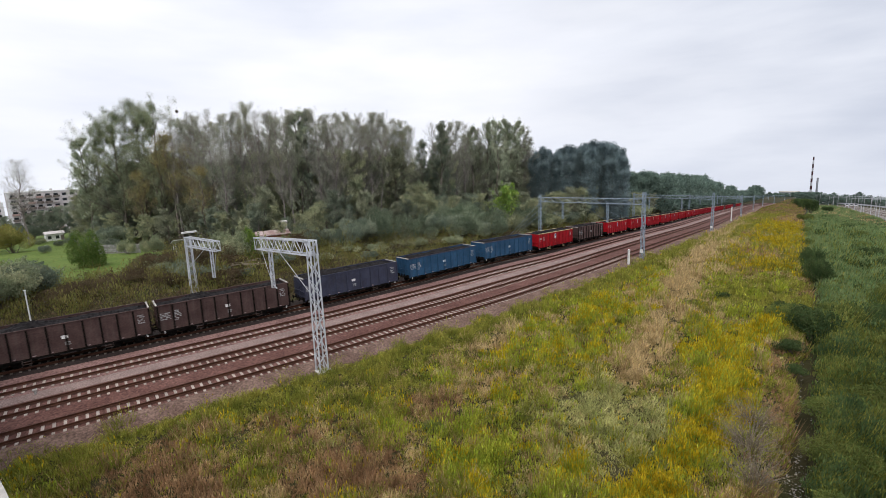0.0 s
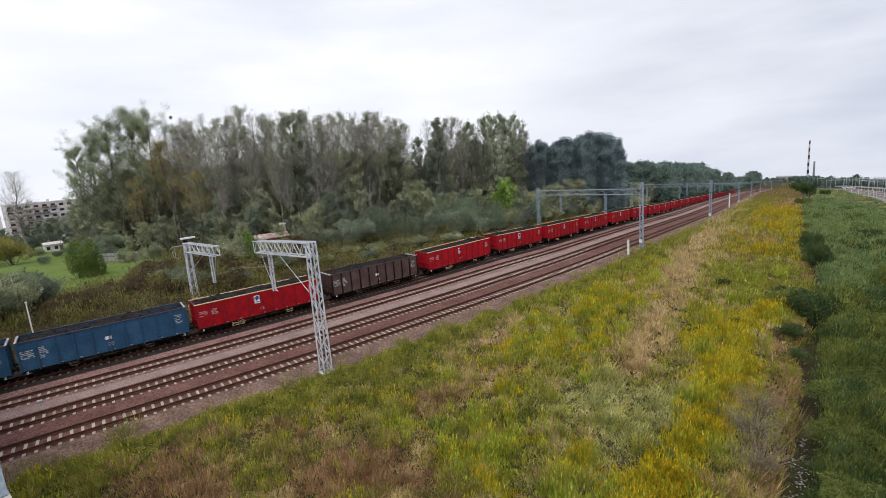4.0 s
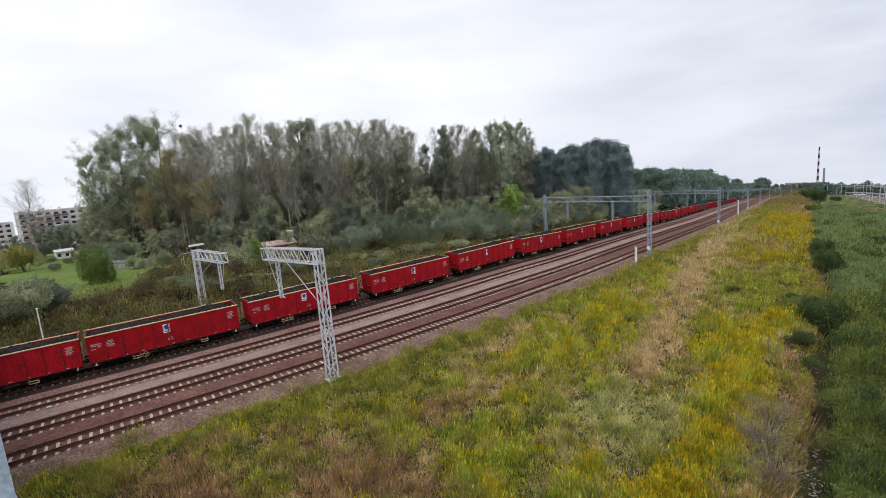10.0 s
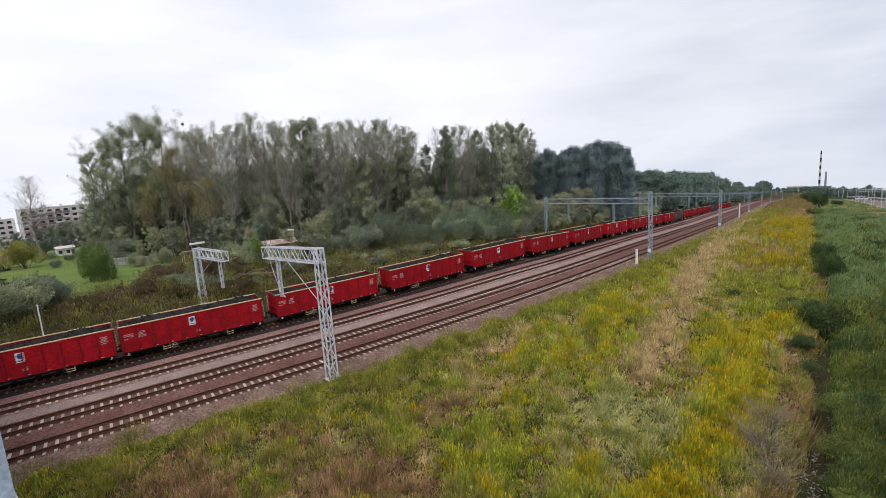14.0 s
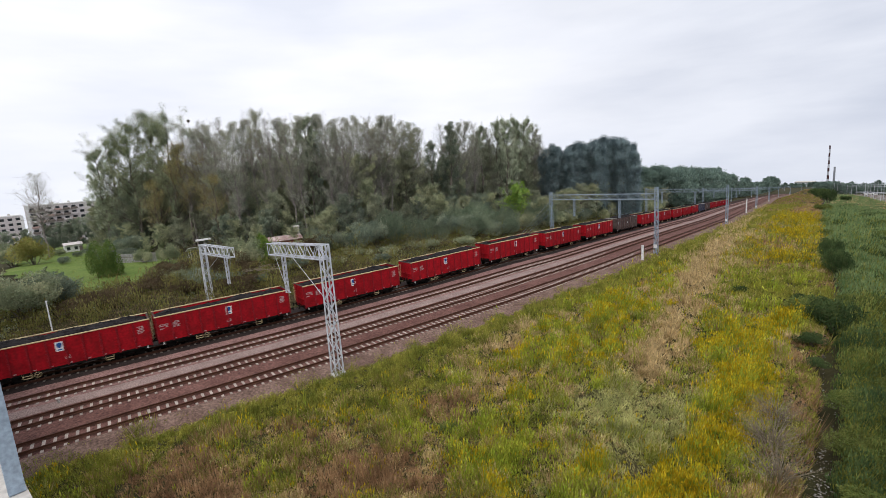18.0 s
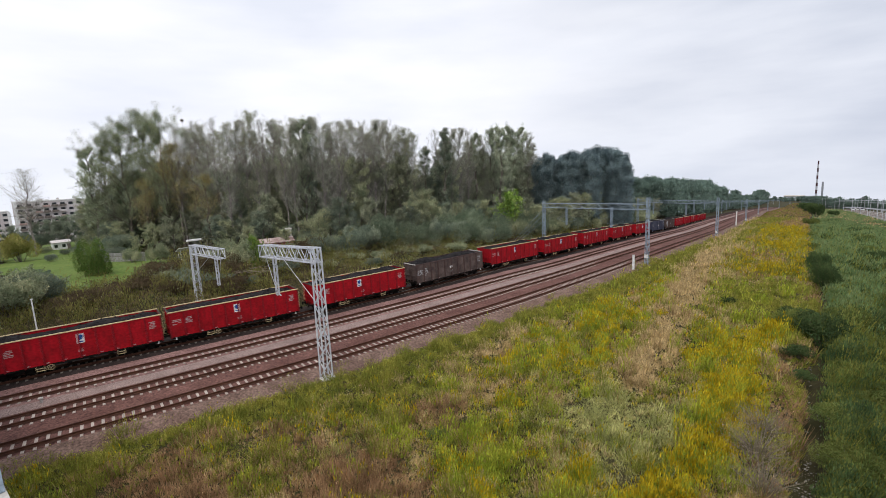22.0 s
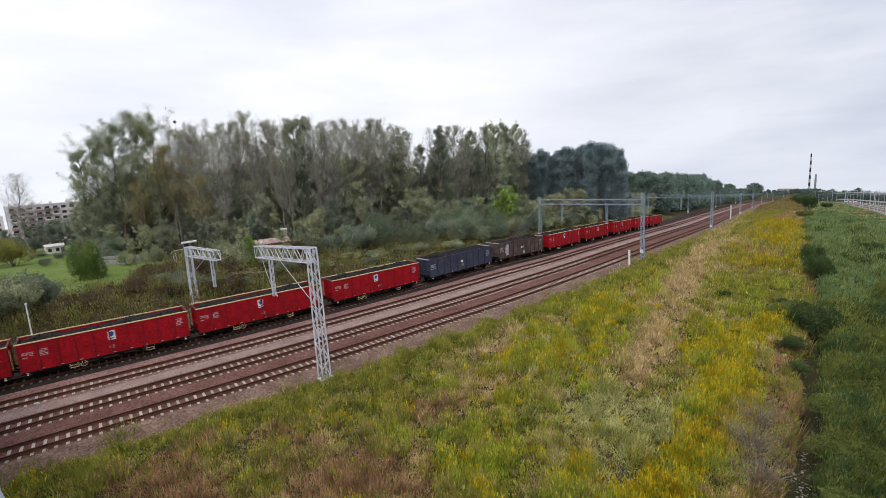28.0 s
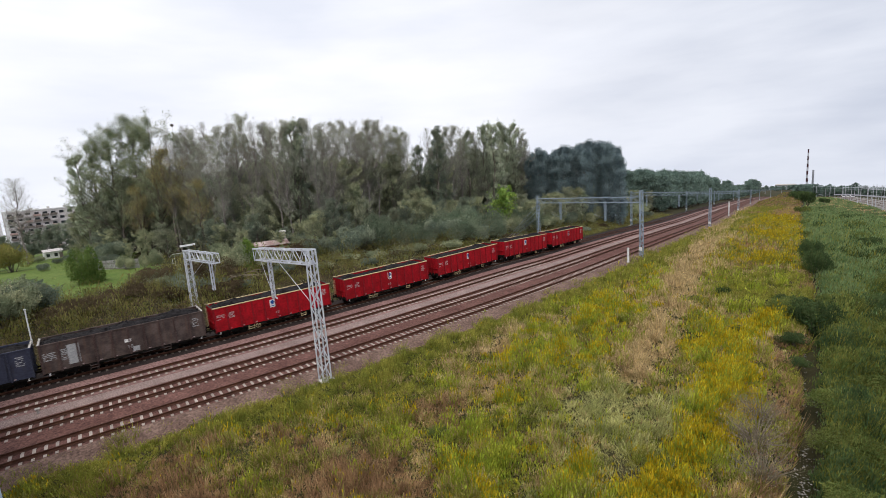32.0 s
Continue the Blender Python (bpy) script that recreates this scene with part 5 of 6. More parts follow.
def clumps(x, y, size, seed):
    """Cells of uneven outline: the middle of each plant's own cell, a number drawn for the cell, and how near its middle the plant stands."""
    wx, wy = x + 0.35 * size * wave(x, y, size * 1.6, seed), y + 0.35 * size * wave(x, y, size * 1.5, seed + 1)
    best = np.full(len(x), 1e9)
    cx, cy, num = np.zeros(len(x)), np.zeros(len(x)), np.zeros(len(x))
    i0, j0 = np.floor(wx / size), np.floor(wy / size)
    for di in (-1, 0, 1):
        for dj in (-1, 0, 1):
            i, j = i0 + di, j0 + dj
            h1 = np.modf(np.abs(np.sin(i * 12.9898 + j * 78.233 + seed) * 43758.5453))[0]
            h2 = np.modf(np.abs(np.sin(i * 39.346 + j * 11.135 + seed) * 24634.6345))[0]
            px, py = (i + h1) * size, (j + h2) * size
            d = np.hypot(wx - px, wy - py)
            near = d < best
            best = np.where(near, d, best)
            cx, cy, num = np.where(near, px, cx), np.where(near, py, cy), np.where(near, np.modf(h1 * 7.13 + h2 * 3.7)[0], num)
    return cx, cy, num, np.clip(1 - best / (0.75 * size), 0, 1)


def scatter(rng, n, r0, r1, az0, az1, power):
    """Places round the eye, thinning out with distance."""
    u = rng.uniform(size=n)
    e = 2 - power
    r = (r0 ** e + u * (r1 ** e - r0 ** e)) ** (1 / e)
    a = np.radians(rng.uniform(az0, az1, size=n))
    return -r * np.sin(a), r * np.cos(a), r


def blades(rng, x, y, z, h, w, count, lean):
    """Tufts of narrow blades: three corners each."""
    n = len(x)
    a = rng.uniform(0, 6.28, size=(n, count))
    spread = rng.uniform(0.2, 1.0, size=(n, count)) * h[:, None] * 0.28
    bx = x[:, None] + np.cos(a) * spread
    by = y[:, None] + np.sin(a) * spread
    hh = h[:, None] * rng.uniform(0.55, 1.15, size=(n, count))
    tx = bx + np.cos(a) * hh * lean * rng.uniform(0.2, 1.4, size=(n, count)) + 0.10 * hh
    ty = by + np.sin(a) * hh * lean * rng.uniform(0.2, 1.4, size=(n, count))
    b = rng.uniform(0, 6.28, size=(n, count))
    ww = w[:, None] * rng.uniform(0.6, 1.3, size=(n, count))
    zz = np.repeat(z[:, None], count, axis=1)
    p = np.stack((np.stack((bx - np.cos(b) * ww, by - np.sin(b) * ww, zz - 0.03), -1), np.stack((bx + np.cos(b) * ww, by + np.sin(b) * ww, zz - 0.03), -1), np.stack((tx, ty, zz + hh), -1)), axis=2)
    return p.reshape(-1, 3)


def plumes(rng, x, y, z, h, w):
    """Upright narrow kites, as of flower heads and leafy tops."""
    n = len(x)
    a = rng.uniform(0, 6.28, size=n)
    c, s = np.cos(a) * w, np.sin(a) * w
    lx, ly = rng.normal(size=n) * 0.2 * h + 0.08 * h, rng.normal(size=n) * 0.2 * h
    p = np.stack((np.stack((x, y, z), -1), np.stack((x + c + lx * 0.6, y + s + ly * 0.6, z + h * 0.55), -1), np.stack((x + lx, y + ly, z + h), -1), np.stack((x - c + lx * 0.6, y - s + ly * 0.6, z + h * 0.6), -1)), axis=1)
    return p.reshape(-1, 3)


def stuff(name, me, material, label, category):
    ob = part(name, me, material)
    return tagged(ob, label, category, kind="stuff")


def sow_field():
    rng = np.random.RandomState(21)
    x, y, r = scatter(rng, 340000, 17, 330, 3, 101, 1.5)
    side = x - bend(y)
    ragged = 0.7 * wave(x, y, 5, 8)
    px, py = level(x, y)
    keep = (side > -34.5 + ragged * 0.6) & (px < ditch(py) - 0.42 + 0.3 * ragged)
    x, y, r = x[keep], y[keep], r[keep]
    z = rise(x, y)
    grow = np.clip((r / 32.0), 0.8, 6) ** 0.55
    rear = np.clip((r / 32.0), 0.8, 6) ** 0.28
    mx, my, num, dome = clumps(x, y, 1.1, 3)
    kind = plant_kinds(*level(mx, my), num, rng)
    heights = {GREEN: 0.5, LUSH: 0.75, GOLD: 0.85, TAN: 0.52, BROWN: 0.55, PALE: 0.5}
    clump = (0.32 + 1.0 * dome ** 0.7) * (0.5 + 0.9 * np.modf(num * 5.3)[0]) * np.clip(1.0 + 0.4 * wave(x, y, 5, 19), 0.5, 1.5)
    spec = ((GREEN, "green_grass", M_G_GREEN, "rank green grass and weeds on the field", 0.45), (LUSH, "lush_herbs", M_G_LUSH, "bright green herbs in clumps on the field", 0.35),
            (GOLD, "goldenrod_stems", M_G_GREEN, "green stems of goldenrod on the field", 0.25), (TAN, "dry_grass", M_G_TAN, "dry tan grass in patches on the field", 0.6),
            (BROWN, "russet_weeds", M_G_BROWN, "withered russet weeds on the field", 0.4), (PALE, "pale_grass", M_G_PALE, "flattened pale green grass on the field", 0.9))
    for k, name, mat, label, lean in spec:
        m = kind == k
        if not m.any():
            continue
        tall = heights[k] * rear[m] * rng.uniform(0.7, 1.3, size=m.sum()) * clump[m]
        for half, dress in ((y[m] < 65, M_G_LUSH), (y[m] >= 65, M_G_GREEN)) if k == GOLD else ((y[m] < 1e9, mat),):
            stuff(name, fast_mesh(name, blades(rng, x[m][half], y[m][half], z[m][half], np.maximum(tall[half], 0.2), 0.028 * grow[m][half] ** 1.4, 6, lean), 3), dress, label, "grass")
        if k in (GREEN, BROWN, TAN):
            # leafy or seedy tops among the blades
            rep = 4 if k == GREEN else 1
            g = np.repeat(grow[m], rep)
            c = np.stack((np.repeat(x[m], rep) + rng.normal(size=len(g)) * 0.15 * g, np.repeat(y[m], rep) + rng.normal(size=len(g)) * 0.15 * g, np.repeat(z[m], rep) + np.repeat(tall, rep) * rng.uniform(0.35, 1.05, size=len(g))), -1)
            top = {GREEN: "weed_leaves", BROWN: "seed_heads", TAN: "grass_heads"}[k]
            stuff(top, fast_mesh(top, leaf_quads(rng, c, (0.042 * g)[:, None]), 4), mat, label.replace("grass and weeds", "weed leaves").replace("weeds on", "seed heads on").replace("grass in", "grass heads in"), "weeds")
        if k in (GOLD, LUSH):
            # plumes of flowers or leafy tops on the stems
            rep = 4 if k == GOLD else 3
            cx = np.repeat(x[m], rep) + rng.normal(size=m.sum() * rep) * 0.16
            cy = np.repeat(y[m], rep) + rng.normal(size=m.sum() * rep) * 0.16
            cz = np.repeat(z[m] + tall * 0.8, rep) + rng.uniform(-0.25, 0.28, size=m.sum() * rep) * np.repeat(tall, rep)
            g = np.repeat(grow[m], rep)
            q = plumes(rng, cx, cy, cz - 0.1, (0.3 if k == GOLD else 0.34) * np.repeat(rear[m], rep) * rng.uniform(0.5, 1.3, size=len(g)), (0.035 if k == GOLD else 0.04) * g)
            if k == GOLD:
                stuff("goldenrod_flowers", fast_mesh("goldenrod_flowers", q, 4), M_G_GOLD, "yellow plumes of goldenrod in flower on the field", "flowers")
            else:
                stuff("herb_leaves", fast_mesh("herb_leaves", q, 4), M_G_LUSH, "bright green leaves of tall herbs on the field", "weeds")


sow_field()


def sow_right():
    """Rank growth beyond the drain."""
    rng = np.random.RandomState(31)
    x, y, r = scatter(rng, 95000, 20, 300, -6, 14, 1.55)
    px, py = level(x, y)
    keep = px > ditch(py) + 0.95 - 0.5 * np.clip((py - 42) / 10, 0, 1) + 0.3 * wave(x, y, 4, 2)
    keep &= py < 112.0 - 1.7 * px
    x, y, r = x[keep], y[keep], r[keep]
    z = rise(x, y)
    grow = np.clip(r / 32.0, 0.8, 6) ** 0.6
    hill = np.clip(0.55 + 0.4 * wave(x, y, 5, 12) + 0.35 * wave(x, y, 1.8, 33), 0.1, 1.5)
    _, _, num, dome = clumps(x, y, 2.3, 7)
    hill = hill * (0.12 + 1.3 * dome ** 0.8) * (0.6 + 0.9 * num) * np.clip((150 - level(x, y)[1]) / 50, 0.35, 1)
    # dark beds thicken towards the eye, lens vignetting put into the planting colour
    dark = 1.2 * (num - 0.5) + wave(x, y, 9, 13) + rng.normal(size=len(x)) * 0.5 > 0.45 - 0.9 * np.clip((48 - y) / 20, 0, 1)
    far = (y + 8 * wave(x, y, 6, 35) + rng.normal(size=len(x)) * 6 > 62) & ~(dark & (num > 0.8))
    for pick, name, mat, label in ((far, "sedge_beds", M_LEAF_SEDGE, "paler green sedge and willow herb farther along the drain"), (~dark & ~far, "rank_weeds", M_LEAF_WILD, "rank green weeds beyond the drain"), (dark & ~far, "nettle_beds", M_LEAF_TEAL, "dark green nettle beds beyond the drain")):
        rep = 11
        n = pick.sum()
        h = np.repeat(hill[pick] * grow[pick] ** 0.5, rep)
        cx = np.repeat(x[pick], rep) + rng.normal(size=n * rep) * 0.25 * np.repeat(grow[pick], rep)
        cy = np.repeat(y[pick], rep) + rng.normal(size=n * rep) * 0.25 * np.repeat(grow[pick], rep)
        cz = np.repeat(z[pick], rep) + rng.uniform(0.05, 1.15, size=n * rep) * h
        g = np.repeat(grow[pick], rep)
        stuff(name, fast_mesh(name, plumes(rng, cx, cy, cz - 0.1, 0.24 * g * rng.uniform(0.5, 1.4, size=len(g)), 0.034 * g), 4), mat, label, "weeds")
    m = rng.uniform(size=len(x)) < 0.45
    stuff("tall_grass", fast_mesh("tall_grass", blades(rng, x[m], y[m], z[m], 0.8 * grow[m] * hill[m] + 0.3, 0.03 * grow[m], 5, 0.35), 3), M_G_GREEN, "tall green grass beyond the drain", "grass")


sow_right()


def sow_far():
    """Low growth on the far field and on the way to the second railway."""
    rng = np.random.RandomState(61)
    x, y, r = scatter(rng, 42000, 190, 1050, -4, 16, 1.3)
    px, py = level(x, y)
    patch = wave(x, y, 22, 5) + 0.6 * wave(x, y, 9, 6) + rng.normal(size=len(x)) * 0.3
    field = (x - bend(y) > -33.5) & (px < ditch(py)) & (r > 300)
    beyond = (px > ditch(py) + 0.5) & (py < 127.0 - 2.0 * px)
    for pick, name, mat, label, tall in ((field & (patch < 0.1), "far_russet_weeds", M_G_BROWN, "withered russet weeds far along the field", 0.3), (field & (patch >= 0.1), "far_green_weeds", M_G_GREEN, "olive-green weeds far along the field", 0.3),
                                         (beyond & (patch < 0.5), "far_sedge", M_LEAF_SEDGE, "low grey-green sedge before the second railway", 0.6), (beyond & (patch >= 0.5), "far_dry_grass", M_G_TAN, "dry grass in low tufts before the second railway", 0.5)):
        h = tall * rng.uniform(0.5, 1.4, size=pick.sum()) * np.clip(r[pick] / 350, 0.8, 1.6)
        stuff(name, fast_mesh(name, blades(rng, x[pick], y[pick], rise(x[pick], y[pick]), h, 0.0006 * r[pick], 6, 0.5), 3), mat, label, "weeds")


sow_far()


def sow_scrub():
    """Brambles and withered weeds on the bank behind the train."""
    rng = np.random.RandomState(41)
    x, y, r = scatter(rng, 75000, 50, 230, 18, 95, 1.2)
    side = x - bend(y)
    keep = (side < -57.0) & (side > -96) & ~((level(x, y)[0] < -88) & (y > -4) & (level(x, y)[1] < 19))
    x, y, r = x[keep], y[keep], r[keep]
    side = x - bend(y)
    z = rise(x, y)
    hill = np.clip(0.65 + 0.45 * wave(x, y, 7, 14) + 0.4 * wave(x, y, 2.6, 34), 0.1, 1.8) * np.clip((-57 - side) / 6 + 0.25, 0.25, 1.5)
    _, _, num, dome = clumps(x, y, 2.4, 11)
    hill = hill * (0.2 + 1.15 * dome ** 0.6) * (0.5 + 1.0 * num)
    mix = 0.7 * wave(x, y, 6, 15) + 1.5 * (np.modf(num * 9.7)[0] - 0.5) + rng.normal(size=len(x)) * 0.25 - 0.22 - 1.2 * np.clip((side + 68) / 5, 0, 1) * np.clip((50 - y) / 30, 0, 1)
    near = np.clip((y - 20) / 40, 0, 1)
    for lo, hi, name, mat, label in ((-9, -0.4, "russet_brambles", M_LEAF_RUST, "russet withered brambles on the bank behind the train"), (-0.4, 0.4, "yellow_weeds", M_LEAF_YELLOW, "yellowing weeds on the bank behind the train"),
                                     (0.4, 9, "olive_scrub", M_LEAF_OLIVE, "olive-green scrub on the bank behind the train")):
        pick = (mix + 0.35 * near - 0.1 > lo) & (mix + 0.35 * near - 0.1 <= hi)
        rep = 13
        n = pick.sum()
        h = np.repeat(hill[pick], rep) * 1.5
        cx = np.repeat(x[pick], rep) + rng.normal(size=n * rep) * 0.4
        cy = np.repeat(y[pick], rep) + rng.normal(size=n * rep) * 0.4
        cz = np.repeat(z[pick], rep) + rng.uniform(0.0, 1.1, size=n * rep) * h
        stuff(name, fast_mesh(name, leaf_quads(rng, np.stack((cx, cy, cz), -1), 0.085) if name != "yellow_weeds" else plumes(rng, cx, cy, cz - 0.15, 0.5 * rng.uniform(0.5, 1.3, size=n * rep), np.full(n * rep, 0.055)), 4), mat, label, "scrub")


sow_scrub()


def drain_litter():
    """Pale stones and rubbish on the bed of the drain."""
    rng = np.random.RandomState(51)
    sh = Shape()
    for k in range(650):
        y = rng.uniform(18, 62)
        x = float(ditch(y)) + 0.15 + rng.normal() * 0.34
        z = float(rise(np.array(x), np.array(y)))
        r = rng.uniform(0.02, 0.09)
        pts = [(x + a * r * rng.uniform(0.7, 1.4), y + b * r * rng.uniform(0.7, 1.4), z + 0.05 + c * r * 0.6) for a, b, c in ((1, 0, 0), (-1, 0, 0), (0, 1, 0), (0, -1, 0), (0, 0, 1), (0, 0, -1))]
        sh.add(pts, [(0, 2, 4), (2, 1, 4), (1, 3, 4), (3, 0, 4), (2, 0, 5), (1, 2, 5), (3, 1, 5), (0, 3, 5)])
    stuff("drain_stones", sh, M_PEBBLE, "pale stones and litter on the bed of the drain", "stones")


drain_litter()

# ---------------------------------------------------------------- bushes
grey_bush = make_bush("willow_bush", "big rounded pale willow bush", 1, 4.2, 6.0, 26600, 0.072, M_LEAF_WILLOW, "bushes behind the line", stems=14)
dark_bush = make_bush("thorn_bush", "dense dark green bush behind the railway", 2, 3.4, 4.2, 22800, 0.068, M_LEAF_DARK, "bushes behind the line", stems=12)
olive_bush = make_bush("hazel_bush", "spreading olive-green bush behind the railway", 3, 3.4, 4.4, 22800, 0.068, M_LEAF_OLIVE, "bushes behind the line", stems=12)
rust_bush = make_bush("withered_bush", "withered russet-brown bush behind the railway", 4, 3.2, 3.4, 19000, 0.061, M_LEAF_RUST, "bushes behind the line", stems=12)
gold_bush = make_bush("yellow_bush", "yellow autumn bush by the meadow", 5, 3.0, 5.0, 9500, 0.101, M_LEAF_YELLOW, "bushes behind the line")
wild_bush = make_bush("willow_scrub", "fresh green willow scrub beside the drain", 6, 2.4, 2.6, 12350, 0.061, M_LEAF_WILD, "bushes by the drain", stems=11)
drain_bush = make_bush("willow_scrub", "dark blue-green willow scrub beside the drain", 7, 2.2, 3.0, 12350, 0.061, M_LEAF_TEAL, "bushes by the drain", stems=11)
bare_bush = make_bush("bare_shrub", "leafless pale grey-brown shrub with fine twigs", 8, 1.7, 1.7, 1300, 0.024, M_DRY_TWIG, "bushes by the drain", stems=110, stem=0.013, shoots=0.7)
blue_bush = make_bush("sallow_bush", "rounded blue-green sallow bush behind the railway", 12, 3.6, 4.6, 13000, 0.085, M_LEAF_DARK, "bushes behind the line", stems=7)
meadow_bush = make_bush("meadow_bush", "dense leafy green bush standing on the meadow", 15, 2.9, 8.6, 19000, 0.085, M_LEAF_MEADOW, "bushes behind the line", stems=13, shoots=0.1)
put_first(meadow_bush, *ray_to(84.5, 100), 1.0).scale = (0.95, 0.95, 1.25)
meadow_bush.location.z -= 3.4
random.seed(9)
# azimuth, distance, which, scale, squash
BUSHES = [(57.0, 93, blue_bush, 1.15, 1.1), (50.2, 96, grey_bush, 0.8, 1.0), (47.4, 98, blue_bush, 1.2, 1.1), (45.0, 99, grey_bush, 0.95, 1.05), (41.5, 103, grey_bush, 0.8, 1.0), (62.2, 91, blue_bush, 0.9, 1.2), (63.9, 95, olive_bush, 0.9, 1.2),
          (35.6, 131, olive_bush, 1.5, 1.2), (33.8, 133, olive_bush, 1.6, 1.15), (32, 134, grey_bush, 1.3, 1.1), (30.2, 137, olive_bush, 1.6, 1.1), (28.6, 142, olive_bush, 1.6, 1.1), (27.2, 147, grey_bush, 1.2, 1.0),
          (54.2, 95, grey_bush, 1.2, 1.1), (57.5, 96, dark_bush, 1.3, 1.1), (45.6, 103, grey_bush, 1.25, 1.05), (47.5, 101, olive_bush, 1.0, 1), (42.2, 106, grey_bush, 1.05, 1.0), (43.8, 104, dark_bush, 0.9, 1),
          (39.5, 110, olive_bush, 1.2, 1.1), (37.6, 114, grey_bush, 1.3, 1.1), (36, 118, olive_bush, 1.1, 1), (34.5, 122, olive_bush, 1.2, 1), (32.6, 128, dark_bush, 1.2, 1), (30.8, 132, olive_bush, 1.2, 1), (29, 140, olive_bush, 1.3, 1), (27, 150, dark_bush, 1.3, 1), (25, 156, olive_bush, 1.3, 1),
          (63.5, 92, rust_bush, 1.2, 1.0), (65, 90, rust_bush, 1.0, 1), (61, 93, olive_bush, 1.0, 1), (59.5, 92, dark_bush, 1.0, 1),
          (70.4, 86, olive_bush, 1.1, 1.2), (72.6, 85, olive_bush, 1.2, 1.2), (73.9, 83, rust_bush, 1.2, 1.0), (79.1, 84, rust_bush, 1.1, 1.0), (77.9, 83, olive_bush, 0.85, 0.9), (76.7, 82, dark_bush, 0.75, 0.85), (75.6, 78, rust_bush, 0.8, 0.45), (77.6, 77, rust_bush, 0.8, 0.45), (73.2, 77, dark_bush, 0.7, 0.6),
          (84.2, 121, dark_bush, 0.75, 0.9), (82.6, 119, dark_bush, 0.8, 0.95), (85.6, 140, dark_bush, 0.6, 0.9), (88.0, 146, olive_bush, 0.6, 0.9), (81.3, 110, olive_bush, 0.52, 1.5), (80.2, 82, rust_bush, 1.1, 0.6), (82.5, 79, rust_bush, 1.1, 0.55), (85, 77, rust_bush, 1.1, 0.55), (87, 75, rust_bush, 0.9, 0.7),
          (89.6, 80, dark_bush, 1.2, 1.1), (91.2, 78, olive_bush, 1.35, 1.1), (90.4, 88, rust_bush, 1.2, 1.0), (88.4, 84, olive_bush, 0.7, 0.8), (89.8, 134, gold_bush, 1.35, 1.2), (91.2, 138, olive_bush, 1.4, 1.1), (87.7, 127, dark_bush, 0.42, 1.3), (86.6, 138, dark_bush, 0.42, 1.0),
          (79.2, 104, olive_bush, 0.62, 1.7), (82.2, 130, dark_bush, 1.3, 1.0), (83.6, 134, dark_bush, 1.2, 1.0), (85, 150, dark_bush, 0.8, 0.9), (88.3, 160, dark_bush, 1.0, 1.4), (89.6, 162, dark_bush, 1.2, 1.4)]
for az, d, proto, s, q in BUSHES:
    x, y = ray_to(az, clear_of_line(az, d, -63.0) if az < 45 else d)
    place(proto, x, y, s, sz=q)
for i in range(26):
    az = 79 - 55 * i / 25 + random.uniform(-0.8, 0.8)
    d = 73 + 50 * (i / 25) ** 1.7 + random.uniform(-2, 5)
    x, y = ray_to(az, clear_of_line(az, d, -60.0) if az < 50 else d)
    place(random.choice((rust_bush, olive_bush, olive_bush, dark_bush) if az < 66 else (rust_bush, rust_bush, rust_bush, dark_bush)), x, y, random.uniform(0.45, 0.8), sz=random.uniform(0.6, 0.9))
# beside the drain and beyond it: across, along, which, scale, squash
for x, y, proto, s, q in ((-11.5, 75.5, drain_bush, 0.75, 2.0), (-12.8, 80, drain_bush, 0.7, 2.2), (-14.6, 86, drain_bush, 0.6, 1.3), (-7.9, 53.5, drain_bush, 1.15, 1.1), (-10.1, 54.5, wild_bush, 0.8, 0.9), (-11.2, 57.5, drain_bush, 0.55, 0.8), (-6.7, 58, wild_bush, 0.85, 0.9),
                          (-8.4, 46.5, drain_bush, 0.5, 0.8), (-7.4, 43.0, drain_bush, 0.4, 0.8), (-12.6, 46.8, drain_bush, 0.3, 0.9), (-8.6, 97, drain_bush, 0.8, 1.0), (-6.2, 89, drain_bush, 0.8, 1.0), (-17.3, 103, wild_bush, 0.8, 0.9), (-20.4, 117, wild_bush, 0.8, 0.8), (-24.2, 136, wild_bush, 0.9, 0.9),
                          (-25.9, 152, drain_bush, 1.2, 1.5), (-23.4, 158, drain_bush, 0.9, 0.8), (-28.5, 160, drain_bush, 1.2, 1.4), (-31, 167, drain_bush, 1.2, 1.1), (-32.5, 172, drain_bush, 1.2, 1.0), (-10, 104, wild_bush, 0.9, 0.8), (-4.0, 74, wild_bush, 0.9, 0.7),
                          (-3.8, 62, drain_bush, 0.8, 0.8), (-1.5, 55, wild_bush, 1.0, 0.7), (-4.0, 36, wild_bush, 0.7, 0.7), (-3.0, 31, wild_bush, 0.7, 0.6), (-1.6, 42, wild_bush, 0.9, 0.6), (-2.0, 26, wild_bush, 0.6, 0.6), (-13, 118, wild_bush, 0.9, 0.7), (-15.5, 128, drain_bush, 0.7, 0.7),
                          (-21.2, 18.0, wild_bush, 0.32, 0.6), (-17.3, 59, drain_bush, 0.4, 0.8)):
    wx, wy = moved_out(x, y)
    far = math.hypot(wx, wy) / sloped(math.hypot(x, y))
    place(proto, wx, wy, s * far, sz=q)
put_first(bare_bush, -6.6, 28.8, 1.35)
place(bare_bush, -5.6, 25.8, 1.25)
place(bare_bush, -7.1, 31.8, 1.15)
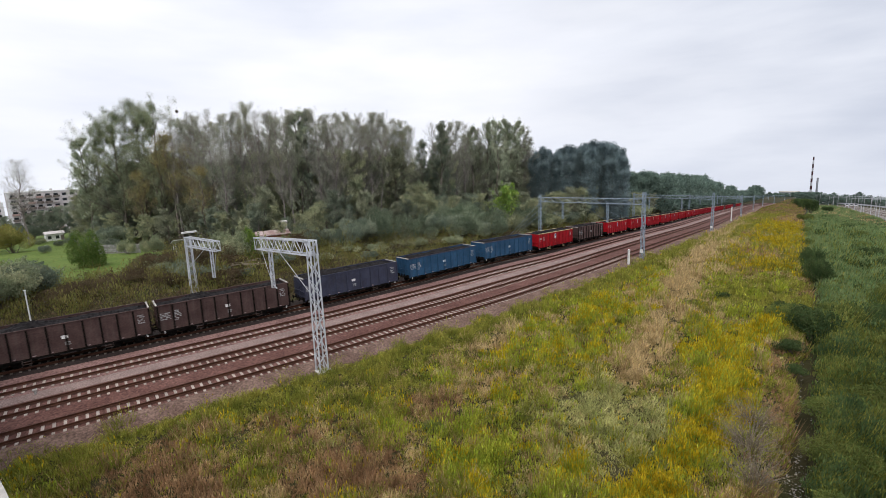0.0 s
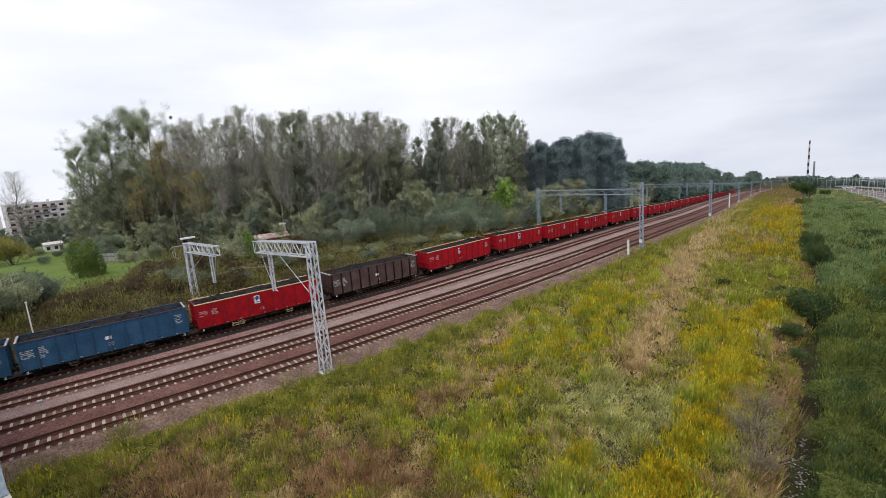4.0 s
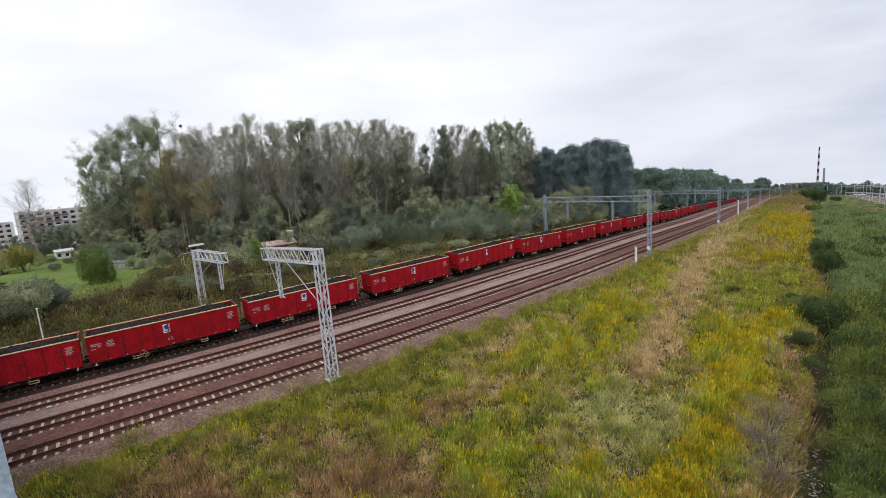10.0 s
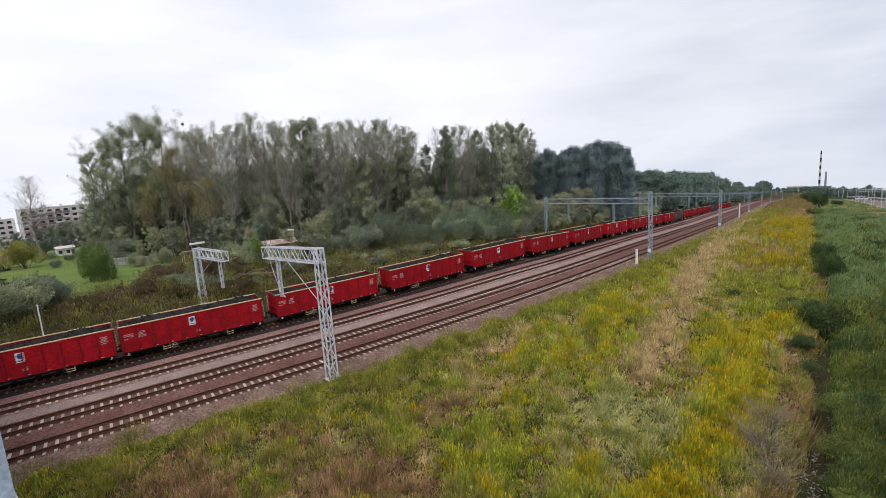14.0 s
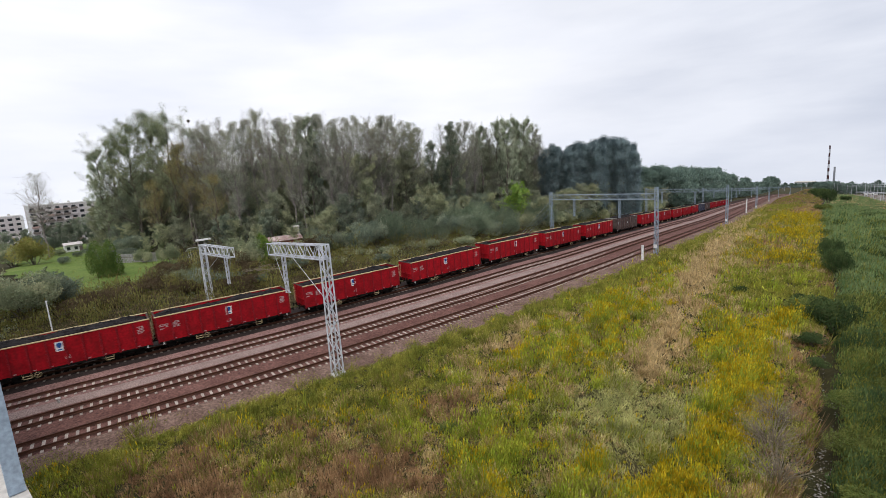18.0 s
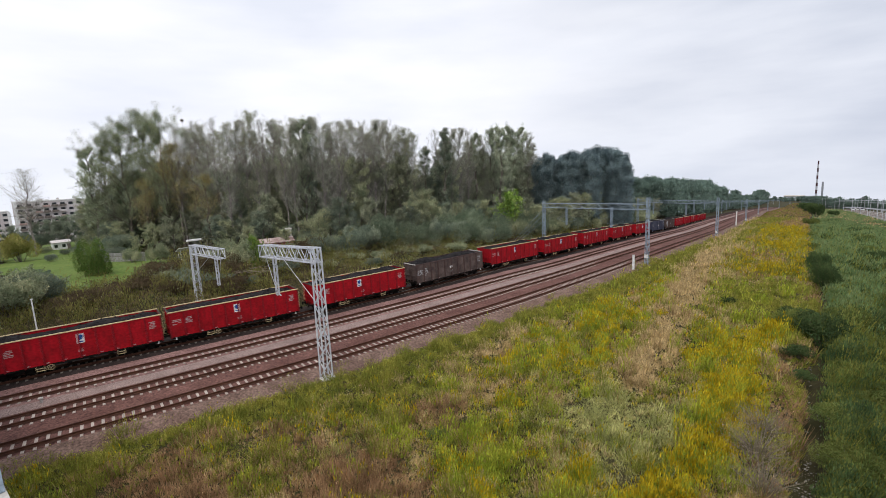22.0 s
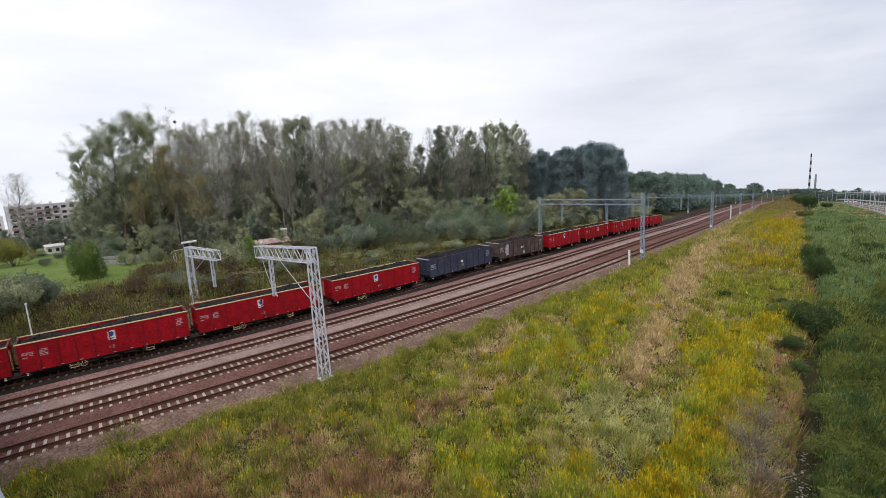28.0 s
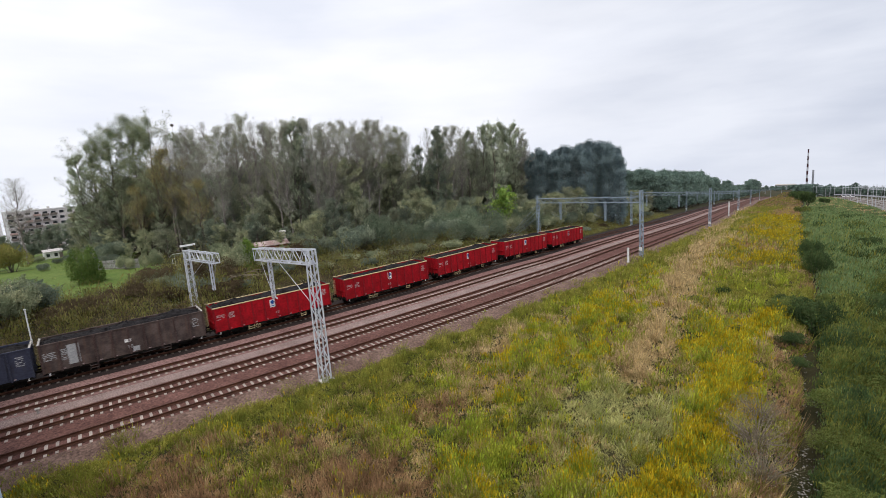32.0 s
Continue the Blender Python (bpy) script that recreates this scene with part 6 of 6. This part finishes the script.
for proto, az, d, s in ((blue_bush, 43.0, 101, 0.9), (grey_bush, 49.6, 101, 1.0), (dark_bush, 58.6, 99, 1.1), (olive_bush, 66.4, 88, 0.9), (rust_bush, 71.6, 80, 0.8), (gold_bush, 90.6, 146, 1.1), (wild_bush, 3.5, 70, 0.8), (drain_bush, 2.4, 82, 0.7)):
    x, y = ray_to(az, d)
    put_first(proto, x, y, s)


dead = thing("dead_branches", "pale bare branches fallen over the scrub", "branches")
for k in range(9):
    x, y = ray_to(71.6 - 0.33 * k + random.uniform(-0.4, 0.4), 78 + random.uniform(-2.5, 2.5))
    z = float(rise(np.array(x), np.array(y))) + random.uniform(1.3, 1.9)
    a = random.uniform(0.9, 1.7)
    v = Vector((math.cos(a), math.sin(a), random.uniform(-0.12, 0.12)))
    p, q = Vector((x, y, z)) - v * random.uniform(1.0, 2.2), Vector((x, y, z)) + v * random.uniform(1.0, 2.2)
    m = p.lerp(q, 0.5) + Vector((random.uniform(-0.3, 0.3), 0, random.uniform(0.0, 0.3)))
    s = Shape()
    s.tube(p, m, 0.06, 0.045, n=6)
    s.tube(m, q, 0.045, 0.02, n=6)
    part("branch", s, M_DRY_TWIG, dead)

# ---------------------------------------------------------------- meadow, sheds and housing
def meadow_mesh():
    xs, ys = np.linspace(-168, -84, 43), np.linspace(-3.5, 22, 18)
    sh = Shape()
    for x in xs:
        for y in ys:
            e = 1.2 * math.sin(x * 0.31) + 0.8 * math.sin(x * 0.83 + 1)
            yy = y + e * (1 if abs(y - 9) > 8 else 0)
            wx, wy = moved_out(x, yy)
            sh.v.append((wx, wy, float(rise(np.array(wx), np.array(wy))) + 0.22))
    n = len(ys)
    sh.f = [(i * n + j, (i + 1) * n + j, (i + 1) * n + j + 1, i * n + j + 1) for i in range(len(xs) - 1) for j in range(n - 1)]
    return sh


tagged(part("meadow", meadow_mesh(), M_LAWN), "bright green mown meadow beyond the railway", "meadow", kind="structure")


def shed(name, label, x, y, w, d, h, turn, wall, roof, openings, pitch=0.8):
    s = thing(name, label, "shed")
    s.matrix_world = pose(x, y, float(rise(np.array(float(x)), np.array(float(y)))), 0, 0, turn)
    b = Shape()
    b.box(-w / 2, w / 2, -d / 2, d / 2, -0.4, h)
    part("wall", b, wall, s)
    r = Shape()
    o = 0.3
    prof = [(-d / 2 - o, h - 0.05), (0, h + pitch), (d / 2 + o, h - 0.05), (d / 2 + o, h + 0.1), (0, h + pitch + 0.16), (-d / 2 - o, h + 0.1)]
    r.add([(sx * (w / 2 + o), a, c) for sx in (-1, 1) for a, c in prof], [(0, 1, 2, 3, 4, 5)[::-1], (6, 7, 8, 9, 10, 11)] + [(i, (i + 1) % 6, 6 + (i + 1) % 6, 6 + i) for i in range(6)])
    part("roof", r, roof, s)
    for k, (u, v, a, c, kind) in enumerate(openings):
        g = Shape()
        g.box(u - a / 2, u + a / 2, -d / 2 - 0.03, -d / 2 + 0.03, v, v + c)
        part(kind, g, M_GLASS if kind == "window" else M_TIMBER, s)
    return s


x, y = ray_to(86.8, 152)
shed("garden_shed", "white rendered garden shed under trees", x, y, 4.6, 3.5, 2.5, 90 + 4, M_WHITE, M_PANEL, ((-1.4, 0.9, 0.9, 1.0, "window"), (0.6, 0.9, 0.9, 1.0, "window"), (1.9, 0.0, 0.9, 2.0, "door")), 0.6)
x, y = ray_to(67.4, 99)
shed("allotment_hut", "low hut with a weathered red roof among bushes", x, y, 6.0, 4.0, 2.9, 90 - 12, M_ROOF_RED, M_ROOF_PALE, ((-1.5, 1.0, 0.9, 0.9, "window"),), 0.6)
hx, hy = ray_to(65.9, 100)
box_ = thing("chimney_block", "pale square chimney block above the hut", "chimney")
b_ = Shape()
z_ = float(rise(np.array(hx), np.array(hy)))
b_.slab(hx - 0.4, hx + 0.4, hy - 0.4, hy + 0.4, z_ - 0.2, 5.6, 0.05)
part("shaft", b_, M_CONCRETE, box_)
b_ = Shape()
b_.slab(hx - 0.5, hx + 0.5, hy - 0.5, hy + 0.5, 5.6, 5.9, 0.04)
part("cap", b_, M_PANEL, box_)
lx, ly = ray_to(76.6, 104)
lz = float(rise(np.array(lx), np.array(ly)))
lean = thing("lean_to", "pale sheet-roofed lean-to on thin white posts", "shelter")
for i, (dx, dy) in enumerate(((-0.9, -1.0), (-0.9, 1.0), (0.9, -1.0), (0.9, 1.0))):
    p_ = Shape()
    p_.tube((lx + dx, ly + dy, lz - 0.2), (lx + dx, ly + dy, lz + 2.4 + 0.3 * dx), 0.06, n=6)
    part("post", p_, M_WHITE, lean)
p_ = Shape()
p_.add([(lx + u * 1.2, ly + v * 1.4, lz + 2.45 + 0.4 * u + w) for w in (0, 0.1) for u, v in ((-1, -1), (1, -1), (1, 1), (-1, 1))],
       [(3, 2, 1, 0), (4, 5, 6, 7), (0, 1, 5, 4), (1, 2, 6, 5), (2, 3, 7, 6), (3, 0, 4, 7)])
part("sheet_roof", p_, M_WHITE, lean)
beam_ = thing("signal_beam", "short white beam on a dark post", "post")
p_ = Shape()
p_.tube((lx + 0.3, ly + 1.9, lz - 0.2), (lx + 0.3, ly + 1.9, lz + 4.0), 0.09, n=6)
part("shaft", p_, M_TIMBER, beam_)
p_ = Shape()
p_.slab(lx + 0.1, lx + 0.5, ly + 0.4, ly + 3.1, lz + 3.9, lz + 4.25, 0.05)
part("beam", p_, M_WHITE, beam_)

fence = thing("board_fence", "weathered grey board fence along the meadow", "fence")
board = Shape()
board.box(-0.07, 0.07, -0.02, 0.02, 0.0, 2.1)
board_me = shared("board", board, M_FENCE)
fa, fb = Vector((*ray_to(83.9, 116), 0)), Vector((*ray_to(80.2, 110), 0))
for k in range(60):
    p = fa.lerp(fb, k / 59)
    ob = part("board", board_me, None, fence, at=(p.x, p.y, float(rise(np.array(p.x), np.array(p.y)))))
    ob.rotation_euler = (0, 0, math.atan2(fb.y - fa.y, fb.x - fa.x))
for zr in (0.6, 1.6):
    rl = Shape()
    za = float(rise(np.array(fa.x), np.array(fa.y)))
    rl.bar((fa.x, fa.y, za + zr), (fb.x, fb.y, za + zr), 0.08, 0.1)
    part("fence_rail", rl, M_TIMBER, fence)


def apartment_block(az, dist, turn, length, storeys, label, bands):
    x, y = ray_to(az, dist)
    b = thing("apartment_block", label, "apartment block", "housing estate")
    b.matrix_world = pose(x, y, float(fall(np.array(x), np.array(y))) - 0.4, 0, 0, turn)
    h = storeys * 2.8 + 1.0
    w = Shape()
    w.box(-length / 2, length / 2, -5.5, 5.5, -1, h)
    wall = part("wall", w, M_PANEL, b)
    r = Shape()
    r.slab(-length / 2 - 0.15, length / 2 + 0.15, -5.65, 5.65, h, h + 0.5, 0.05)
    part("roof", r, M_WHITE, b)
    for k in range(int(length / 7)):
        v = Shape()
        u = -length / 2 + 4 + 7 * k
        v.slab(u - 0.5, u + 0.5, -1.5, -0.5, h + 0.5, h + 1.4, 0.05)
        part("roof_vent", v, M_CONCRETE, b)
    bays = int(length / 3.2)
    win = Shape()
    win.box(-0.95, 0.95, -5.53, -5.47, 0.1, 1.45)
    win_me = shared("window", win, M_GLASS)
    bal = Shape()
    bal.slab(-1.5, 1.5, -6.6, -5.5, 0, 0.14, 0.03)
    bal.box(-1.5, 1.5, -6.62, -6.56, 0.1, 1.0)
    bal_me = {m.name: shared("balcony", bal, m) for m in (M_PANEL_PINK, M_PANEL, M_TIMBER)}
    for s in range(storeys):
        for k in range(bays):
            u = -length / 2 + (k + 0.5) * length / bays
            part("window", win_me, None, wall, at=(u, 0, 1.4 + s * 2.8))
            if (k // 3) % 3 != 2:
                # the dark board colour imitates the shade in recessed balconies
                m = (M_PANEL_PINK, M_TIMBER, M_TIMBER, M_PANEL)[(k * 5 + s * 3) % 4] if bands else M_PANEL_PINK
                part("balcony", bal_me[m.name], None, wall, at=(u, 0, 0.9 + s * 2.8))
    for k in range(0, bays + 1, 9):
        g = Shape()
        u = -length / 2 + k * length / bays
        g.box(u - 0.7, u + 0.7, -5.75, -5.5, 0, h)
        part("stair_panel", g, M_WHITE, b)
    return b


apartment_block(86.3, 330, 96, 38, 8, "pale panel-built apartment block with pinkish balconies", True)
apartment_block(92.4, 360, 92, 30, 7, "low pinkish apartment block farther off", False)

lone = place(bare_tree, *ray_to(88.6, 146), 1.0)
lone.scale = (1.9, 1.9, 1.0)
for az, d, s in ((87.4, 160, 0.9), (86.2, 158, 1.0), (85.1, 156, 1.1), (84.2, 154, 1.15), (88.2, 162, 0.85), (83, 152, 1.3), (84.0, 150, 1.25), (83.4, 146, 1.35), (90, 160, 0.8), (91.5, 158, 0.8), (86.8, 154, 0.85), (82.2, 142, 1.1), (81.2, 138, 1.1)):
    place(dull_tree, *ray_to(az, d), s)


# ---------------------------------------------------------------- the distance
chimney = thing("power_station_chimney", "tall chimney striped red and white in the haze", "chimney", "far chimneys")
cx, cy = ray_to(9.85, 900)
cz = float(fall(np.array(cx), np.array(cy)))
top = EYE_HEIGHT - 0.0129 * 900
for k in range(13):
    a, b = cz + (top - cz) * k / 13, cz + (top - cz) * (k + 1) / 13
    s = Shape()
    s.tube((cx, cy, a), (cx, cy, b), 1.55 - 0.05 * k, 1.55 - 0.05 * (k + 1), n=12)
    part("stripe", s, M_HAZE_RED if k % 2 == 0 else M_HAZE_PALE, chimney)
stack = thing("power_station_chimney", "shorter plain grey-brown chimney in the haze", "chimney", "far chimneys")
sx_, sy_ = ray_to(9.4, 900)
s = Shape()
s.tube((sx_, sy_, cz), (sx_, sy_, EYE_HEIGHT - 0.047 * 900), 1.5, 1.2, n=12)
part("shaft", s, M_HAZE_GREY, stack)
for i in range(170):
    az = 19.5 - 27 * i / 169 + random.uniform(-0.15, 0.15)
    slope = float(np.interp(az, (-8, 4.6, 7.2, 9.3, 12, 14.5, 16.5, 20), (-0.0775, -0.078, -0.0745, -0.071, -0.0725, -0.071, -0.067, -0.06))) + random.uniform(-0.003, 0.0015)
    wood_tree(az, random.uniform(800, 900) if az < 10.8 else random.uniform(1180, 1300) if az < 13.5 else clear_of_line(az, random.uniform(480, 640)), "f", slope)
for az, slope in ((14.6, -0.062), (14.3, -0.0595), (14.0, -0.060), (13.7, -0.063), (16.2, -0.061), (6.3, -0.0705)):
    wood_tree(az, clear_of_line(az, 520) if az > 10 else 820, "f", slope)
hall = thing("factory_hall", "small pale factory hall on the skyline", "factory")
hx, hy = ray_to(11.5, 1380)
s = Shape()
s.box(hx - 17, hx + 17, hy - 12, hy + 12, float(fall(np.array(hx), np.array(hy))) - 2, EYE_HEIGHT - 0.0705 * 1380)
part("wall", s, M_HAZE_PALE, hall)
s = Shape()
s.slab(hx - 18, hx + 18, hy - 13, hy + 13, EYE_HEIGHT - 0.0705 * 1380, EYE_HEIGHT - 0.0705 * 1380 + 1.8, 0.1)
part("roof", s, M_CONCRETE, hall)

# the second railway, curving away beyond the rank growth
def side_line(f):
    """A place on the second railway, f from its near end to where it is lost to sight."""
    x, y = -3.4 - 14.0 * f - 6.5 * f * f, 132.0 + 43.0 * f
    over = max(1.0, math.hypot(x, y) / 176)
    x, y = moved_out(x / over, y / over)
    return x * over, y * over


SIDE = [side_line(1.3 * k / 24) for k in range(25)]
bed = Shape()
for x, y in SIDE:
    z = float(rise(np.array(x), np.array(y)))
    bed.v += [(x - 5.5, y - 1.2, z - 0.3), (x - 4.3, y - 1, z + 0.75), (x + 14.3, y + 1, z + 0.75), (x + 15.5, y + 1.2, z - 0.3)]
bed.f = [(i * 4 + k, i * 4 + k + 1, (i + 1) * 4 + k + 1, (i + 1) * 4 + k) for i in range(24) for k in range(3)]
tagged(part("trackbed", bed, M_BALLAST_GREY), "grey ballast of the second railway", "trackbed", kind="structure")
line2 = thing("railway_track", "rails of the second railway in the distance", "track", "parallel tracks", "structure")
for off in (-2.9, -1.4, 1.4, 2.9, 7.0, 8.5):
    rl = Shape()
    pts = [(x + off, y + off * 0.25, float(rise(np.array(x), np.array(y))) + 0.86) for x, y in SIDE]
    for a, b in zip(pts, pts[1:]):
        rl.bar(a, b, 0.1, 0.16)
    part("rail", rl, M_RAIL, line2)
for k in range(20):
    x, y = side_line(1.25 * (k + 0.3 * math.sin(k * 2.3)) / 19)
    z = float(rise(np.array(x), np.array(y)))
    g = thing("catenary_portal", "slim pale portal mast pair on the second railway", "catenary mast", "far catenary masts")
    far = math.hypot(x, y)
    top = EYE_HEIGHT - (0.0745 + 0.0025 * math.sin(k * 1.7)) * far
    wide = 0.07 + far / 6500
    for off in (-5.0, 12.0):
        m = Shape()
        m.tube((x + off, y + off * 0.25, z - 0.2), (x + off, y + off * 0.25, top), wide, wide * 0.7, n=6)
        part("mast", m, M_STEEL, g)
    m = Shape()
    m.bar((x - 5.0, y - 1.25, top - 1.6), (x + 12.0, y + 3.0, top - 1.6), 0.12, 0.2)
    part("girder", m, M_STEEL, g)


barrier = thing("track_barrier", "pale parapet on posts along the second railway", "barrier")
for k in range(24):
    (xa, ya), (xb, yb) = SIDE[k], SIDE[k + 1]
    za, zb = float(rise(np.array(xa), np.array(ya))), float(rise(np.array(xb), np.array(yb)))
    m = Shape()
    m.bar((xa + 13.0, ya - 1.2, za + 3.6), (xb + 13.0, yb - 1.2, zb + 3.6), 0.15, 1.1)
    part("panel", m, M_HAZE_PALE, barrier)
    m = Shape()
    m.bar((xa + 13.0, ya - 1.2, za - 0.4), (xa + 13.0, ya - 1.2, za + 4.2), 0.2)
    part("barrier_post", m, M_STEEL, barrier)


def car(name, label, x, y, turn, paint):
    c = thing(name, label, "vehicle")
    c.matrix_world = pose(x, y, float(rise(np.array(x), np.array(y))) + 0.75, 0, 0, turn)
    b = Shape()
    b.slab(-0.9, 0.9, -2.2, 2.2, 0.35, 0.95, 0.15)
    part("body", b, paint, c)
    b = Shape()
    b.slab(-0.8, 0.8, -1.2, 1.3, 0.95, 1.5, 0.2)
    part("cabin", b, M_GLASS, c)
    for sx in (-0.85, 0.85):
        for sy in (-1.35, 1.35):
            w = Shape()
            w.tube((sx - 0.1, sy, 0.34), (sx + 0.1, sy, 0.34), 0.34, n=12)
            part("wheel", w, M_UNDER, c)
    return c


for x, y, turn in ((-21.6, 173.5, 15), (-20.7, 173.8, 12), (-19.6, 173.0, 18)):
    car("car", "white car parked by the second railway", *moved_out(x, y), turn, M_WHITE).scale = (1.7, 1.7, 1.7)
car("works_vehicle", "yellow works vehicle by the second railway", *moved_out(-8.6, 149.0), 60, M_RIM).scale = (1.5, 1.5, 1.7)

# ---------------------------------------------------------------- the bridge underfoot
bridge = thing("road_bridge", "concrete road bridge with slim steel edge posts", "bridge", kind="structure")
bridge.matrix_world = pose(0, 0.35, 0, 0, 0, 8.0)
s = Shape()
s.slab(-120, 30, -12, 0.0, 12.9, 13.95, 0.05)
part("deck", s, M_CONCRETE, bridge)
for u in (-29.0, 9.0):
    s = Shape()
    s.slab(u - 0.8, u + 0.8, -11, -1.2, -1.2, 12.9, 0.1)
    part("pier", s, M_CONCRETE, bridge)
post = Shape()
post.slab(-0.04, 0.04, -0.05, 0.05, 13.95, 15.1, 0.01)
post_me = shared("railing_post", post, M_STEEL_BLUE)
for k in range(-6, 3):
    part("railing_post", post_me, None, bridge, at=(-4.75 + 0.02 + 2.0 * (k + 0) if k < 0 else -4.75 + 2.0 * k if k == 0 else 2.0 * k + 2.0, -0.06, 0))


motions()
